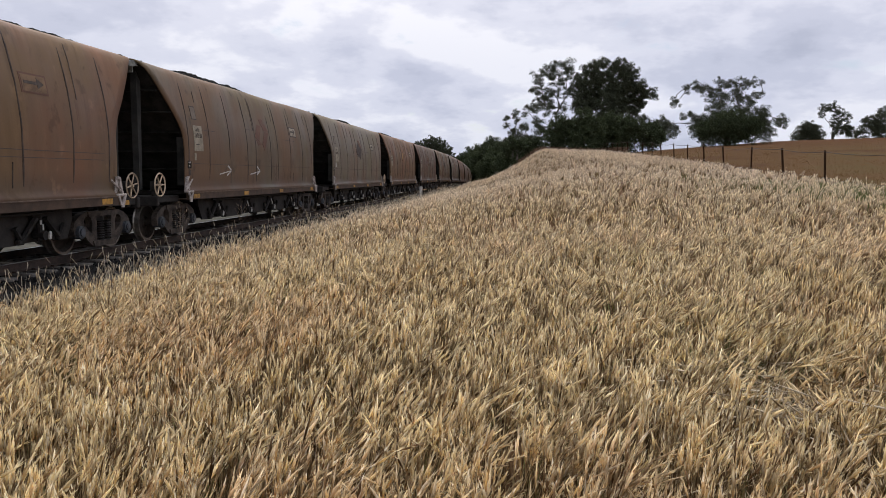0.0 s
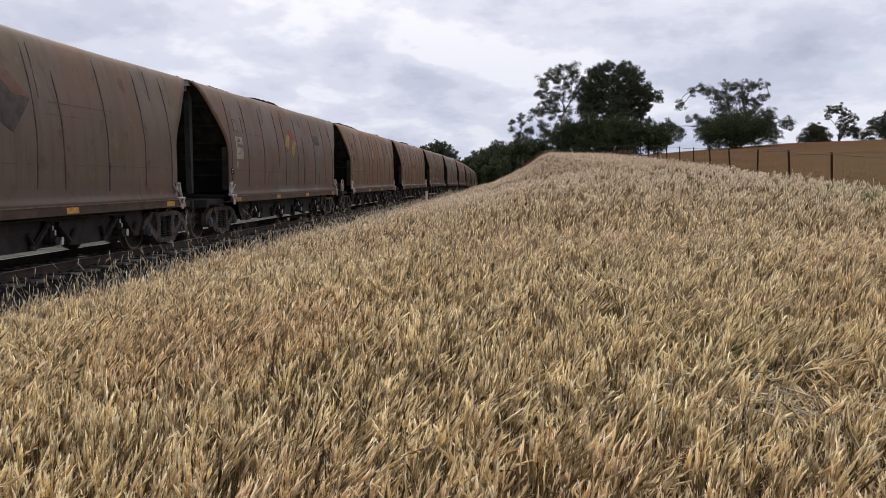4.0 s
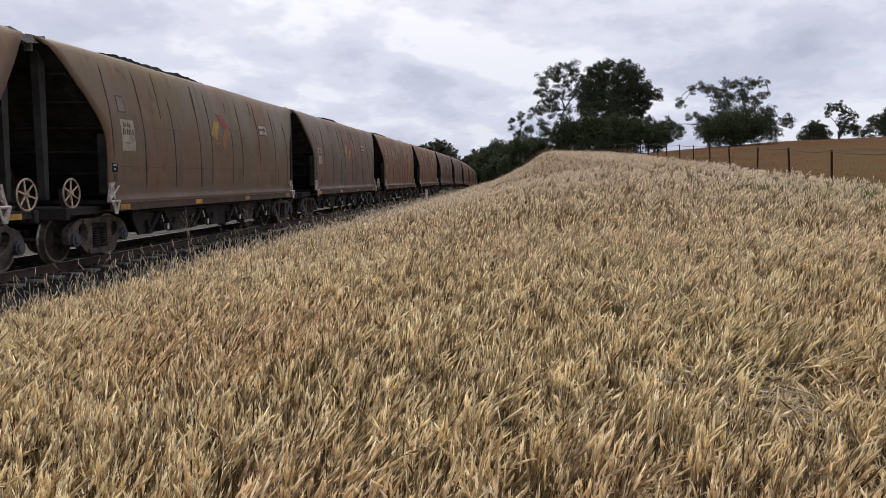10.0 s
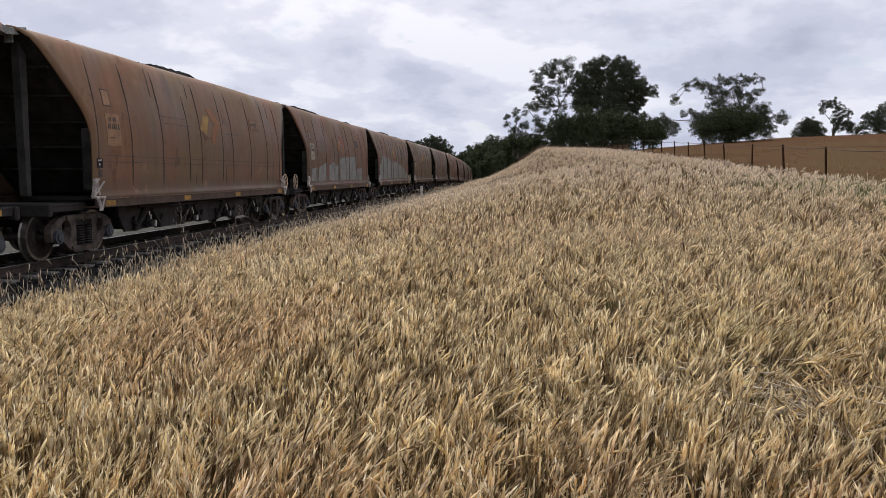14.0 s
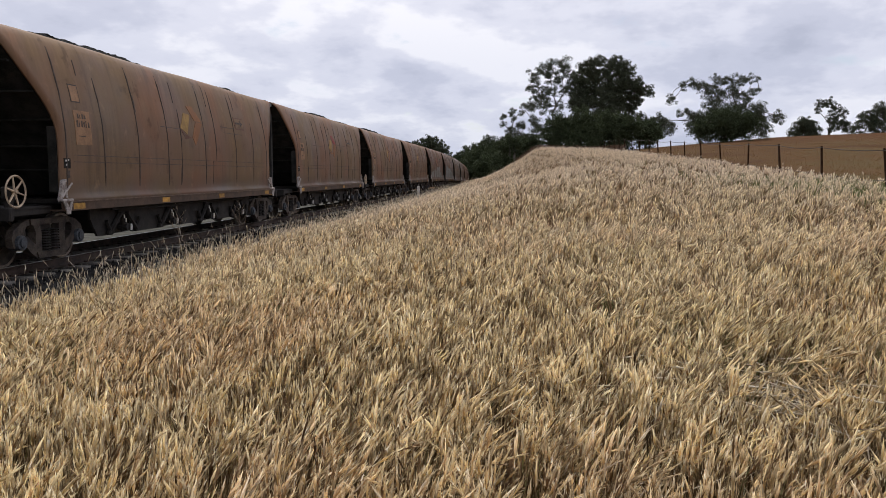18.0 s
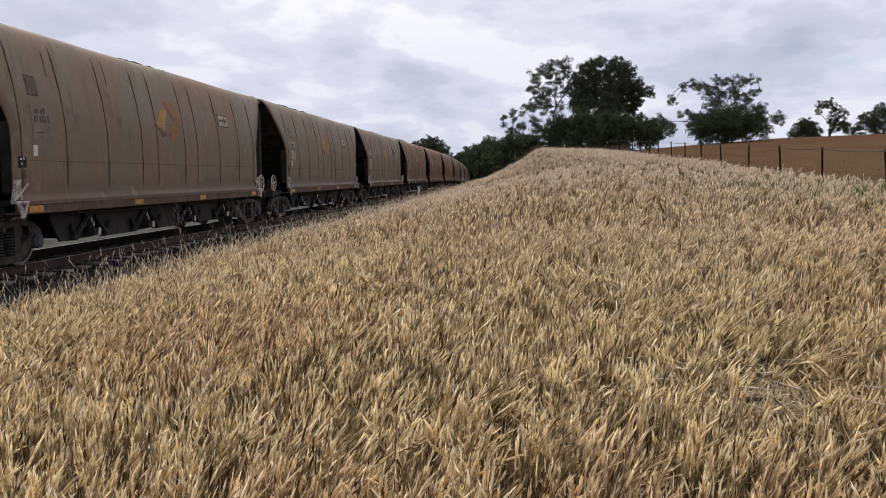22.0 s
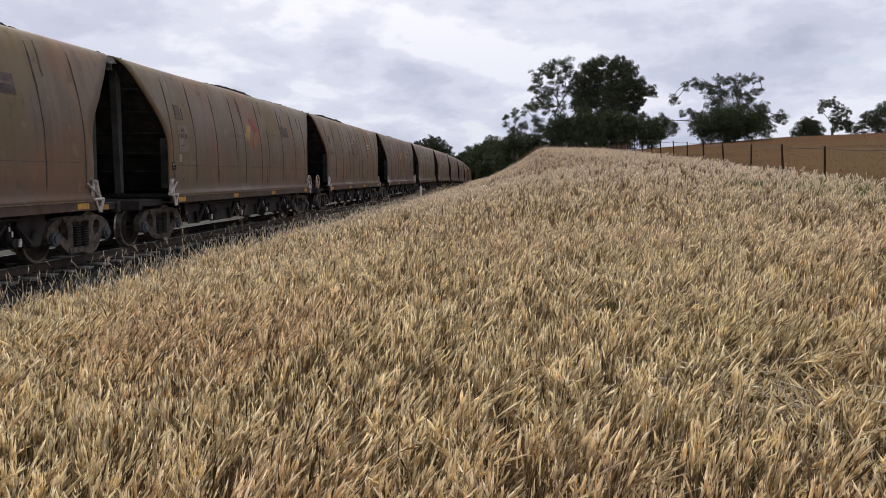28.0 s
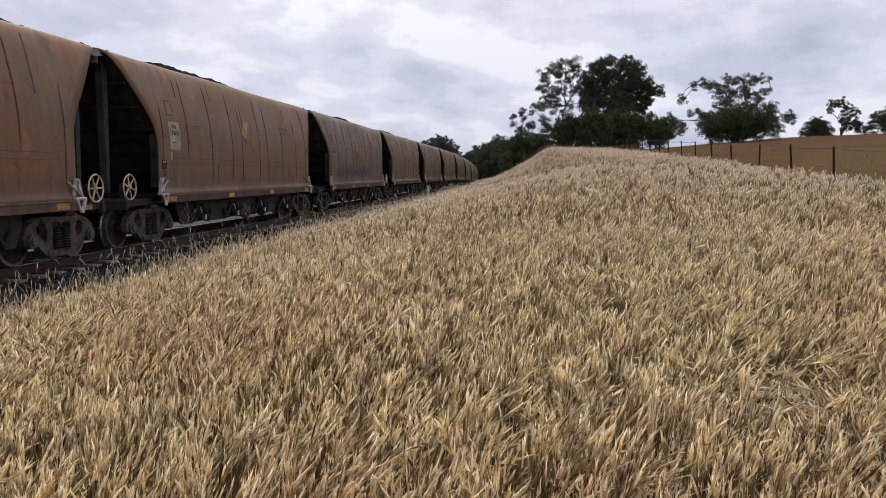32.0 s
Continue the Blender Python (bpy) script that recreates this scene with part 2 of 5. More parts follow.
# brown stems and blades; the darkest tones also stand in for shade between tufts
M["straw"] = straw("dry_grass", [(0.0, (0.055, 0.037, 0.018)), (0.38, (0.13, 0.090, 0.044)), (0.62, (0.40, 0.30, 0.165)), (0.93, (0.72, 0.59, 0.38)), (0.96, (0.30, 0.30, 0.13)), (1.0, (0.17, 0.21, 0.07))], 0.35)
M["heads"] = straw("ripe_seed_heads", [(0.0, (0.16, 0.10, 0.048)), (0.10, (0.30, 0.20, 0.10)), (0.16, (0.64, 0.50, 0.31)), (0.60, (0.88, 0.757, 0.485)), (0.88, (0.93, 0.82, 0.57)), (1.0, (0.97, 0.90, 0.74))], 0.54, far_paling=True)
M["weeds"] = straw("russet_weeds", [(0.0, (0.07, 0.036, 0.022)), (0.6, (0.15, 0.085, 0.05)), (1.0, (0.26, 0.17, 0.10))], 0.2, False)
M["edge_straw"] = straw("bleached_grass", [(0.0, (0.37, 0.29, 0.19)), (0.5, (0.61, 0.52, 0.385)), (1.0, (0.78, 0.72, 0.60))], patches=False)
M["green"] = straw("green_blades", [(0.0, (0.10, 0.13, 0.045)), (0.6, (0.17, 0.20, 0.08)), (1.0, (0.28, 0.28, 0.14))], 0.35, False)
M["paddock"] = straw("brown_paddock_grass", [(0.0, (0.141, 0.075, 0.030)), (0.5, (0.172, 0.100, 0.041)), (0.9, (0.207, 0.132, 0.056)), (1.0, (0.167, 0.124, 0.048))], 0.5, False)
M["leaf"] = straw("gum_leaves", [(0.0, (0.042, 0.048, 0.030)), (0.5, (0.062, 0.072, 0.042)), (1.0, (0.088, 0.098, 0.060))], 0.22, False)
M["leaf_dark"] = straw("dark_shrub_leaves", [(0.0, (0.034, 0.044, 0.020)), (0.6, (0.050, 0.066, 0.029)), (1.0, (0.070, 0.088, 0.038))], 0.2, False)


def soil_material():
    m, nt, b = material("dry_soil_and_litter", 0.95)
    b.inputs["Specular IOR Level"].default_value = 0.05
    g = nt.nodes.new("ShaderNodeNewGeometry").outputs["Position"]
    n1, n2, n3 = noise_of(nt, 0.12, 4.0, 0.55, g), noise_of(nt, 2.2, 5.0, 0.6, g), noise_of(nt, 30.0, 4.0, 0.6, g)
    col = ramp(nt, [(0.35, (0.060, 0.034, 0.016)), (0.65, (0.095, 0.055, 0.026))], n2)
    col = mix(nt, col, (0.135, 0.072, 0.035), ramp(nt, [(0.42, (0,) * 3), (0.62, (0.6,) * 3)], n1))
    col = mix(nt, col, (0.075, 0.05, 0.028), ramp(nt, [(0.5, (0,) * 3), (0.75, (0.6,) * 3)], n3))
    # the grazed paddock beyond the fence is turf, ochre with russet patches
    sp = nt.nodes.new("ShaderNodeSeparateXYZ")
    nt.links.new(g, sp.inputs[0])
    beyond = maths(nt, "MULTIPLY", maths(nt, "SUBTRACT", maths(nt, "ADD", sp.outputs[0], maths(nt, "MULTIPLY", sp.outputs[1], 0.0167)), 10.9), 2.0, True)
    turf = ramp(nt, [(0.38, (0.067, 0.033, 0.014)), (0.50, (0.090, 0.049, 0.020)), (0.62, (0.085, 0.057, 0.023))], maths(nt, "ADD", maths(nt, "MULTIPLY", n1, 0.75), maths(nt, "MULTIPLY", n2, 0.25)))
    crest = maths(nt, "MULTIPLY", maths(nt, "SUBTRACT", maths(nt, "ADD", sp.outputs[1], maths(nt, "MULTIPLY", n1, 60.0)), 118.0), 0.03, True)
    turf = mix(nt, turf, (0.087, 0.039, 0.016), maths(nt, "MULTIPLY", crest, 0.8))
    col = mix(nt, col, turf, beyond)
    nt.links.new(col, b.inputs["Base Color"])
    bump(nt, b, n3, 0.6, 0.02)
    return m


M["soil"] = soil_material()
for key in ("post", "wire", "coal", "black_steel", "stone", "ballast", "track_dirt"):
    M[key].node_tree.nodes["Principled BSDF"].inputs["Specular IOR Level"].default_value = 0.1


# ---- mesh builders ----
def mesh_from(name, verts, faces, smooth=False):
    me = bpy.data.meshes.new(name)
    me.from_pydata([tuple(v) for v in verts], [], [tuple(f) for f in faces])
    me.materials.append(None)
    if smooth:
        me.polygons.foreach_set("use_smooth", [True] * len(me.polygons))
    me.update()
    return me


def mesh_from_bm(name, bm, smooth=False):
    me = bpy.data.meshes.new(name)
    bmesh.ops.recalc_face_normals(bm, faces=bm.faces)
    bm.to_mesh(me)
    bm.free()
    me.materials.append(None)
    if smooth:
        me.polygons.foreach_set("use_smooth", [True] * len(me.polygons))
    return me


def mesh_arrays(name, verts, tris, slots=None):
    """A mesh from arrays of corners and of triangles, with a material slot for each triangle."""
    me = bpy.data.meshes.new(name)
    me.vertices.add(len(verts))
    me.vertices.foreach_set("co", np.ascontiguousarray(verts, np.float32).ravel())
    me.loops.add(len(tris) * 3)
    me.loops.foreach_set("vertex_index", np.ascontiguousarray(tris, np.int32).ravel())
    me.polygons.add(len(tris))
    me.polygons.foreach_set("loop_start", np.arange(0, len(tris) * 3, 3, dtype=np.int32))
    me.materials.append(None)
    if slots is not None:
        me.materials.append(None)
        me.polygons.foreach_set("material_index", np.ascontiguousarray(slots, np.int32))
    me.update(calc_edges=True)
    return me


def dress(ob, mat):
    ob.material_slots[0].link = "OBJECT"
    ob.material_slots[0].material = mat
    return ob


def part(name, mesh, mat, parent=None, label="", m=None):
    """One mesh object under a thing or under a part; alike pieces share a mesh."""
    if isinstance(mesh, bmesh.types.BMesh):
        mesh = mesh_from_bm(name, mesh)
    ob = dress(new(name, mesh), mat)
    if parent is not None:
        ob.parent = parent
    if m is not None:
        ob.matrix_basis = m
    if label:
        ob["label"] = label
    return ob


def add_box(bm, c, s, bevel=0.0, turn=None):
    m = Matrix.Translation(c) @ (turn or Matrix()) @ Matrix.Diagonal((*s, 1))
    made = bmesh.ops.create_cube(bm, size=1, matrix=m)["verts"]
    if bevel:
        edges = list({e for v in made for e in v.link_edges})
        bmesh.ops.bevel(bm, geom=edges, offset=bevel, segments=1, affect="EDGES")
    return bm


def add_rod(bm, a, b, r0, r1=None, seg=8):
    a, b = Vector(a), Vector(b)
    m = Matrix.Translation((a + b) / 2) @ (b - a).to_track_quat("Z", "Y").to_matrix().to_4x4()
    bmesh.ops.create_cone(bm, cap_ends=True, segments=seg, radius1=r0, radius2=r0 if r1 is None else r1, depth=(b - a).length, matrix=m)
    return bm


def add_prism(bm, outline, x0, x1):
    """An outline in the y-z plane, drawn out from x0 to x1."""
    a = [bm.verts.new((x0, y, z)) for y, z in outline]
    b = [bm.verts.new((x1, y, z)) for y, z in outline]
    n = len(outline)
    bm.faces.new(a)
    bm.faces.new(b[::-1])
    for i in range(n):
        bm.faces.new((a[i], b[i], b[(i + 1) % n], a[(i + 1) % n]))
    return bm


def sheet(name, grid, inner, smooth=True):
    """A plate with thickness: a grid of outer points and the same grid moved inwards."""
    rows, cols = len(grid), len(grid[0])
    v = [p for r in grid for p in r] + [p for r in inner for p in r]
    k = rows * cols
    f = []
    for i in range(rows - 1):
        for j in range(cols - 1):
            a = i * cols + j
            f.append((a, a + 1, a + cols + 1, a + cols))
            f.append((k + a, k + a + cols, k + a + cols + 1, k + a + 1))
    ring = [j for j in range(cols)] + [i * cols + cols - 1 for i in range(1, rows)] + [(rows - 1) * cols + j for j in range(cols - 2, -1, -1)] + [i * cols for i in range(rows - 2, 0, -1)]
    for a, b in zip(ring, ring[1:] + ring[:1]):
        f.append((b, a, k + a, k + b))
    return mesh_from(name, v, f, smooth)


# ---- the lie of the land ----
TRACK_X = -9.9
BEND, RADIUS, TANGENT = 85.0, 1800.0, 300.0


def track_at(y):
    """Place and heading of the track's centre line, level with the rail heads."""
    u = min(max(y - BEND, 0.0), TANGENT - BEND)
    x = TRACK_X - u * u / (2 * RADIUS) - max(y - TANGENT, 0.0) * (TANGENT - BEND) / RADIUS
    w = min(max(y - 70.0, 0.0), 60.0)
    z = -0.018 * (w * w / 120.0 + max(y - 130.0, 0.0))
    z = max(z, -6.0)
    return Vector((x, y, z)), math.atan(u / RADIUS), -0.018 * w / 60.0 if z > -6.0 else 0.0


def smin(a, b, k):
    h = max(k - abs(a - b), 0.0) / k
    return min(a, b) - h * h * k * 0.25


def field_height(x, y):
    if y < 0:
        return 0.15 + 0.012 * y
    crest = 97.0 + 1.6 * min(max(x - 9.0, 0.0), 42.0)
    top = smin(y, crest, 26.0)
    z = 0.15 + 0.0475 * top - 0.02 * min(max(y - crest - 15, 0.0), 180.0)
    z -= 0.22 * min(1.0, max(0.0, (x - 3.0) / 7.0)) * min(1.0, y / 12.0)
    z += 0.036 * max(x - 11.5, 0.0) * min(1.0, y / 60.0) * (1 if x < 110 else 110 / x)
    return z


def ground_height(x, y):
    c, _, _ = track_at(y)
    d = x - c.x
    bed = c.z - 0.62
    if d >= 0:
        v = min(max(y, 0.0), 110.0)
        foot = bed + 0.13 + 0.003 * v + 0.012 * max(0.0, v - 55.0) - c.z * min(1.0, v / 110.0)
        u = min(max((v - 42.0) / 50.0, 0.0), 1.0)
        toe, steep = 3.1 + 4.3 * u, 0.145 + 0.575 * u
        bank = bed + (foot - bed) * min(1.0, max(0.0, (d - 2.2) / 0.8)) + max(0.0, d - 3.0) * 0.07 + max(0.0, d - toe) * steep
        z = smin(bank, field_height(x, y), 0.6)
    else:
        z = bed + 0.02 + 0.02 * max(-d - 9.0, 0.0)
    far = max(abs(x), abs(y))
    if far > 250:
        z *= max(0.0, 1 - (far - 250) / 500)
    roll = 0.04 * noise.noise((x * 0.35, y * 0.35, 0.3)) + 0.08 * noise.noise((x * 0.08, y * 0.08, 1.3))
    return z + roll * min(1.0, max(0.0, (abs(d) - 3.0) / 3.0))


def axis(lo, hi, near, fine, grow):
    out, s, p = [near], fine, near
    while p < hi:
        p += s
        s *= grow
        out.append(min(p, hi))
    s, p = fine, near
    while p > lo:
        p -= s
        s *= grow
        out.insert(0, max(p, lo))
    return out


def build_ground():
    xs = axis(-2500, 2500, -6, 0.55, 1.045)
    ys = axis(-2500, 2500, 15, 0.9, 1.035)
    v = [(x, y, ground_height(x, y)) for y in ys for x in xs]
    n = len(xs)
    f = [(j * n + i, j * n + i + 1, (j + 1) * n + i + 1, (j + 1) * n + i) for j in range(len(ys) - 1) for i in range(n - 1)]
    g = part("ground", mesh_from("ground", v, f, True), M["soil"])
    tagged(g, "dry brown soil and grass litter rising to a low crest", "ground", kind="structure")


build_ground()


def along(y0, y1, step, offset, lift):
    """Points beside the track's centre line."""
    out, y = [], y0
    while y <= y1 + 1e-6:
        c, h, _ = track_at(y)
        out.append(Vector((c.x + offset * math.cos(h), c.y + offset * math.sin(h), c.z + lift)))
        y += step
    return out


def strip(name, section, y0, y1, step, rough=0.0):
    """A section (offset, lift) drawn out along the track."""
    lines = [along(y0, y1, step, o, l) for o, l in section]
    if rough:
        for ln in lines[1:-1]:
            for p in ln:
                p.x += random.uniform(-rough, rough)
                p.z += random.uniform(-rough, rough) * 0.5
    n = len(section)
    v = [lines[i][j] for j in range(len(lines[0])) for i in range(n)]
    f = [(j * n + i, j * n + (i + 1) % n, (j + 1) * n + (i + 1) % n, (j + 1) * n + i) for j in range(len(lines[0]) - 1) for i in range(n if not rough else n - 1)]
    return mesh_from(name, v, f)


def build_track():
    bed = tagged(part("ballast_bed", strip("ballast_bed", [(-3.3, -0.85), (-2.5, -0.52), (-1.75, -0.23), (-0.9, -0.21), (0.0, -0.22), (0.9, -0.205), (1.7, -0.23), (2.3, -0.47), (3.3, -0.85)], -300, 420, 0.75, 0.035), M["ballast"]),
                 "grey crushed-stone ballast, toned down as if in shade, shouldering the railway track", "ballast", kind="structure")
    tagged(part("access_track", strip("access_track", [(-8.6, -0.66), (-7.9, -0.44), (-5.4, -0.41), (-3.4, -0.44), (-2.8, -0.75)], -200, 300, 1.5, 0.03), M["track_dirt"]),
           "pale gravel service road running beside the railway", "gravel road", kind="structure")
    road = new("railway_track")
    tagged(road, "rusty steel rails on weathered sleepers in ballast", "railway track", kind="structure")
    rail = [(-0.07, -0.17), (0.07, -0.17), (0.07, -0.155), (0.012, -0.135), (0.010, -0.045), (0.036, -0.035), (0.036, -0.004), (-0.036, -0.004), (-0.036, -0.035), (-0.010, -0.045), (-0.012, -0.135), (-0.07, -0.155)]
    for side in (-0.753, 0.753):
        r = part("rail", strip("rail", [(side + a, b) for a, b in rail], -300, 420, 3.0), M["rail"], road, "rust-brown steel rail")
        part("running_surface", strip("running_surface", [(side - 0.030, -0.004), (side + 0.030, -0.004), (side + 0.026, 0.0), (side - 0.026, 0.0)], -300, 420, 3.0), M["railtop"], r, "polished rail top")
    bm = bmesh.new()
    add_box(bm, (0, 0, -0.245), (2.5, 0.24, 0.15), 0.02)
    sl = mesh_from_bm("sleeper", bm)
    clip = bmesh.new()
    for s in (-1, 1):
        for q in (-1, 1):
            add_box(clip, (s * 0.753 + q * 0.11, 0, -0.155), (0.09, 0.12, 0.04), 0.008)
    cl = mesh_from_bm("fastening", clip)
    for i in range(290):
        y = 1.0 + i * 0.61
        c, h, _ = track_at(y)
        s = part("sleeper", sl, M["sleeper"], road, m=Matrix.Translation(c) @ pose(random.uniform(-0.03, 0.03), random.uniform(-0.02, 0.02), random.uniform(-0.012, 0.008), 0, 0, math.degrees(h) + random.uniform(-0.8, 0.8)))
        if i < 90:
            part("rail_clip", cl, M["rail"], s)
    # loose stones over the shoulder that lies open to the field
    rng = np.random.default_rng(5)
    n = 13000
    y = 4 + 62 * rng.random(n) ** 1.5
    d = np.where(rng.random(n) < 0.75, rng.uniform(0.82, 3.2, n), rng.uniform(-0.7, 0.7, n))
    lift = np.where(d < 1.7, -0.232, np.where(d < 2.3, -0.215 - (d - 1.7) * 0.40, -0.45 - (d - 2.3) * 0.38))
    s = rng.uniform(0.018, 0.042, n)
    base = np.array([(1, 0, 0), (-1, 0, 0), (0, 1, 0), (0, -1, 0), (0, 0, 1), (0, 0, -1)], float)
    tri = np.array([(0, 2, 4), (2, 1, 4), (1, 3, 4), (3, 0, 4), (2, 0, 5), (1, 2, 5), (3, 1, 5), (0, 3, 5)])
    jag = base[None] * rng.uniform(0.6, 1.3, (n, 6, 1)) + rng.uniform(-0.35, 0.35, (n, 6, 3))
    v = jag * s[:, None, None] + np.stack([TRACK_X + d, y, lift + s * 0.4], 1)[:, None]
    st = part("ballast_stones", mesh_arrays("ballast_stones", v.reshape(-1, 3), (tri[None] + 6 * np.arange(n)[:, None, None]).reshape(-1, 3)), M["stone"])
    tagged(st, "loose grey crushed stones, toned down as if in shade, strewn along the sleepers", "ballast stones", kind="stuff")


build_track()


# ---- hopper wagon ----
PITCH, HALF = 15.8, 6.2
SIDE = [(1.165, 1.560), (1.235, 1.500), (1.275, 1.468), (1.33, 1.452), (1.5, 1.45), (1.9, 1.46), (2.3, 1.455), (2.45, 1.449), (2.6, 1.44), (2.75, 1.424), (2.9, 1.405), (3.05, 1.381), (3.2, 1.355), (3.5, 1.285), (3.75, 1.225), (3.95, 1.165), (4.10, 1.11), (4.21, 1.04), (4.27, 0.95), (4.285, 0.85)]


def half_width(z):
    for (z0, w0), (z1, w1) in zip(SIDE, SIDE[1:]):
        if z <= z1:
            return w0 + (w1 - w0) * (z - z0) / (z1 - z0)
    return SIDE[-1][1]


def side_end(z):
    """How far the side plate reaches from the wagon's middle at a height."""
    if z < 2.30:
        return HALF
    if z < 3.02:
        return HALF + 0.325 * ((z - 2.30) / 0.72) ** 2
    if z < 4.08:
        return HALF + 0.325 + (z - 3.02) * 0.8915
    return HALF + 0.10 + 1.170 + (z - 4.08) * 1.5


def on_side(y, z, out=0.0, sx=1):
    return Vector((sx * (half_width(z) + out), y, z))


def side_patch(name, y0, y1, z0, z1, out=0.007, cols=2, rows=5, sx=1, skew=0.0):
    zs = [z0 + (z1 - z0) * i / rows for i in range(rows + 1)]
    ys = [y0 + (y1 - y0) * j / cols for j in range(cols + 1)]
    g = [[on_side(sx * (y + skew * (z - z0)), z, out, sx) for y in ys] for z in zs]
    h = [[on_side(sx * (y + skew * (z - z0)), z, -0.012, sx) for y in ys] for z in zs]
    return sheet(name, g, h, False)


CACHE = {}


def cached(key, make):
    if key not in CACHE:
        CACHE[key] = make()
    return CACHE[key]


RIBS = (-5.95, -4.58, -3.08, -1.58, -0.80, 0.72, 1.50, 3.06, 4.62, 5.92)


def mesh_side(variant, sx):
    rng = random.Random(variant * 7 + 1)
    zs = [z for z, _ in SIDE]
    n = 44
    ph = [rng.uniform(0, 6.28) for _ in range(6)]

    def dent(u, z):
        y = u * HALF
        bulge = 0.0035 * math.sin(2.1 * y + ph[0]) * math.sin(2.4 * z + ph[1]) + 0.002 * math.sin(4.7 * y + ph[2]) * math.cos(1.7 * z + ph[3])
        top = 0.006 * math.sin(3.3 * y + ph[4]) if z > 4.1 else 0
        return bulge * max(0, 1 - abs(z - 2.8) / 1.6) + top

    g, h = [], []
    for z in zs:
        row, back = [], []
        for j in range(n + 1):
            u = -1 + 2 * j / n
            p = on_side(u * side_end(z), z, dent(u, z), sx)
            if z > 4.1:
                p.z += 0.010 * math.sin(7 * u + ph[5])
            row.append(p)
            q = p.copy()
            q.x -= sx * 0.03
            if z > 4.1:
                q.z -= 0.03
            back.append(q)
        g.append(row)
        h.append(back)
    return sheet("side_plate", g, h)


def mesh_rib(z0, z1, wide, shift):
    """A welded stiffener down the plate, a little uneven along its length."""
    rng = random.Random(int(100 * (z0 + z1 + shift)))
    g, h = [], []
    for i in range(11):
        z = z0 + (z1 - z0) * i / 10
        end = min(1.0, 0.2 + 8 * (z - z0), 0.2 + 6 * (z1 - z))
        k = (0.011 + rng.uniform(-0.003, 0.004)) * end
        q = wide * (0.55 + 0.45 * end) * rng.uniform(0.85, 1.15)
        y = shift * (z - 2.7) + rng.uniform(-0.006, 0.006)
        g.append([on_side(y - q, z, 0.001), on_side(y - 0.45 * q, z, k), on_side(y + 0.45 * q, z, k), on_side(y + q, z, 0.001)])
        h.append([on_side(y + a, z, -0.02) for a in (-q, -0.5 * q, 0.5 * q, q)])
    return sheet("rib", g, h, False)


# how far down and up a rib runs: full length, rubbed off below, broken above, a short stub
RIB_RUNS = ((1.40, 4.04, 0.024, 0.0), (1.46, 4.00, 0.022, 0.03), (2.05, 4.02, 0.021, 0.02), (1.42, 3.62, 0.021, -0.02), (1.44, 3.30, 0.020, 0.02))


def mesh_slope():
    """The sloping end sheet of the hopper, inside the cut-away sides."""
    bm = bmesh.new()
    pts = [(7.66, 4.18), (7.52, 4.12), (6.90, 3.45), (5.00, 1.75), (4.40, 1.25)]
    up = [[bm.verts.new((sx * min(half_width(z) - 0.04, 1.40), y, z)) for sx in (-1, 1)] for y, z in pts]
    lo = [[bm.verts.new((sx * min(half_width(z) - 0.04, 1.40), y - 0.06, z + 0.01)) for sx in (-1, 1)] for y, z in pts]
    for a in (up, lo):
        for p, q in zip(a, a[1:]):
            bm.faces.new((p[0], p[1], q[1], q[0]))
    for p, q in ((up[0], lo[0]), (up[-1], lo[-1])):
        bm.faces.new((p[0], p[1], q[1], q[0]))
    return mesh_from_bm("end_slope_sheet", bm)


def mesh_bar(i):
    bm = bmesh.new()
    z = (3.62, 3.15, 2.68, 2.21, 1.76)[i]
    y = 5.0 + (z - 1.75) / 1.7 * 1.9 + 0.06
    w = min(half_width(z) - 0.06, 1.38)
    add_box(bm, (0, y, z), (2 * w, 0.07, 0.04), 0.008)
    return mesh_from_bm("stiffener", bm)


def mesh_end_post():
    bm = bmesh.new()
    add_prism(bm, [(7.40, 1.25), (7.28, 1.25), (7.24, 4.02), (7.46, 4.14)], -0.075, 0.075)
    return mesh_from_bm("end_post", bm)


def mesh_flange(sx):
    """The turned-in edge at a side plate's upright end."""
    bm = bmesh.new()
    add_box(bm, (sx * 1.325, HALF - 0.015, 1.95), (0.18, 0.03, 1.22), 0.006)
    return mesh_from_bm("flange", bm)


def mesh_top_plate():
    bm = bmesh.new()
    v = [(-0.98, 7.40, 4.292), (0.98, 7.40, 4.292), (0.94, 7.90, 4.225), (-0.94, 7.90, 4.225)]
    top = [bm.verts.new(p) for p in v]
    low = [bm.verts.new((x, y, z - 0.13)) for x, y, z in v]
    bm.faces.new(top)
    bm.faces.new(low[::-1])
    for i in range(4):
        bm.faces.new((top[i], low[i], low[(i + 1) % 4], top[(i + 1) % 4]))
    add_box(bm, (0.78, 7.62, 4.10), (0.16, 0.05, 0.22), 0.01)
    add_box(bm, (-0.78, 7.62, 4.10), (0.16, 0.05, 0.22), 0.01)
    return mesh_from_bm("top_gusset", bm)


def mesh_sill(sx):
    bm = bmesh.new()
    add_prism(bm, [(-6.23, 0.985), (6.23, 0.985), (6.23, 1.15), (-6.23, 1.15)], sx * 1.48, sx * 1.552)
    add_prism(bm, [(-6.23, 0.985), (6.23, 0.985), (6.23, 1.01), (-6.23, 1.01)], sx * 1.25, sx * 1.48)
    return mesh_from_bm("side_sill", bm)


def mesh_ledge(sx):
    bm = bmesh.new()
    add_prism(bm, [(-6.24, 1.150), (6.24, 1.150), (6.24, 1.172), (-6.24, 1.172)], sx * 1.50, sx * 1.572)
    return mesh_from_bm("ledge", bm)


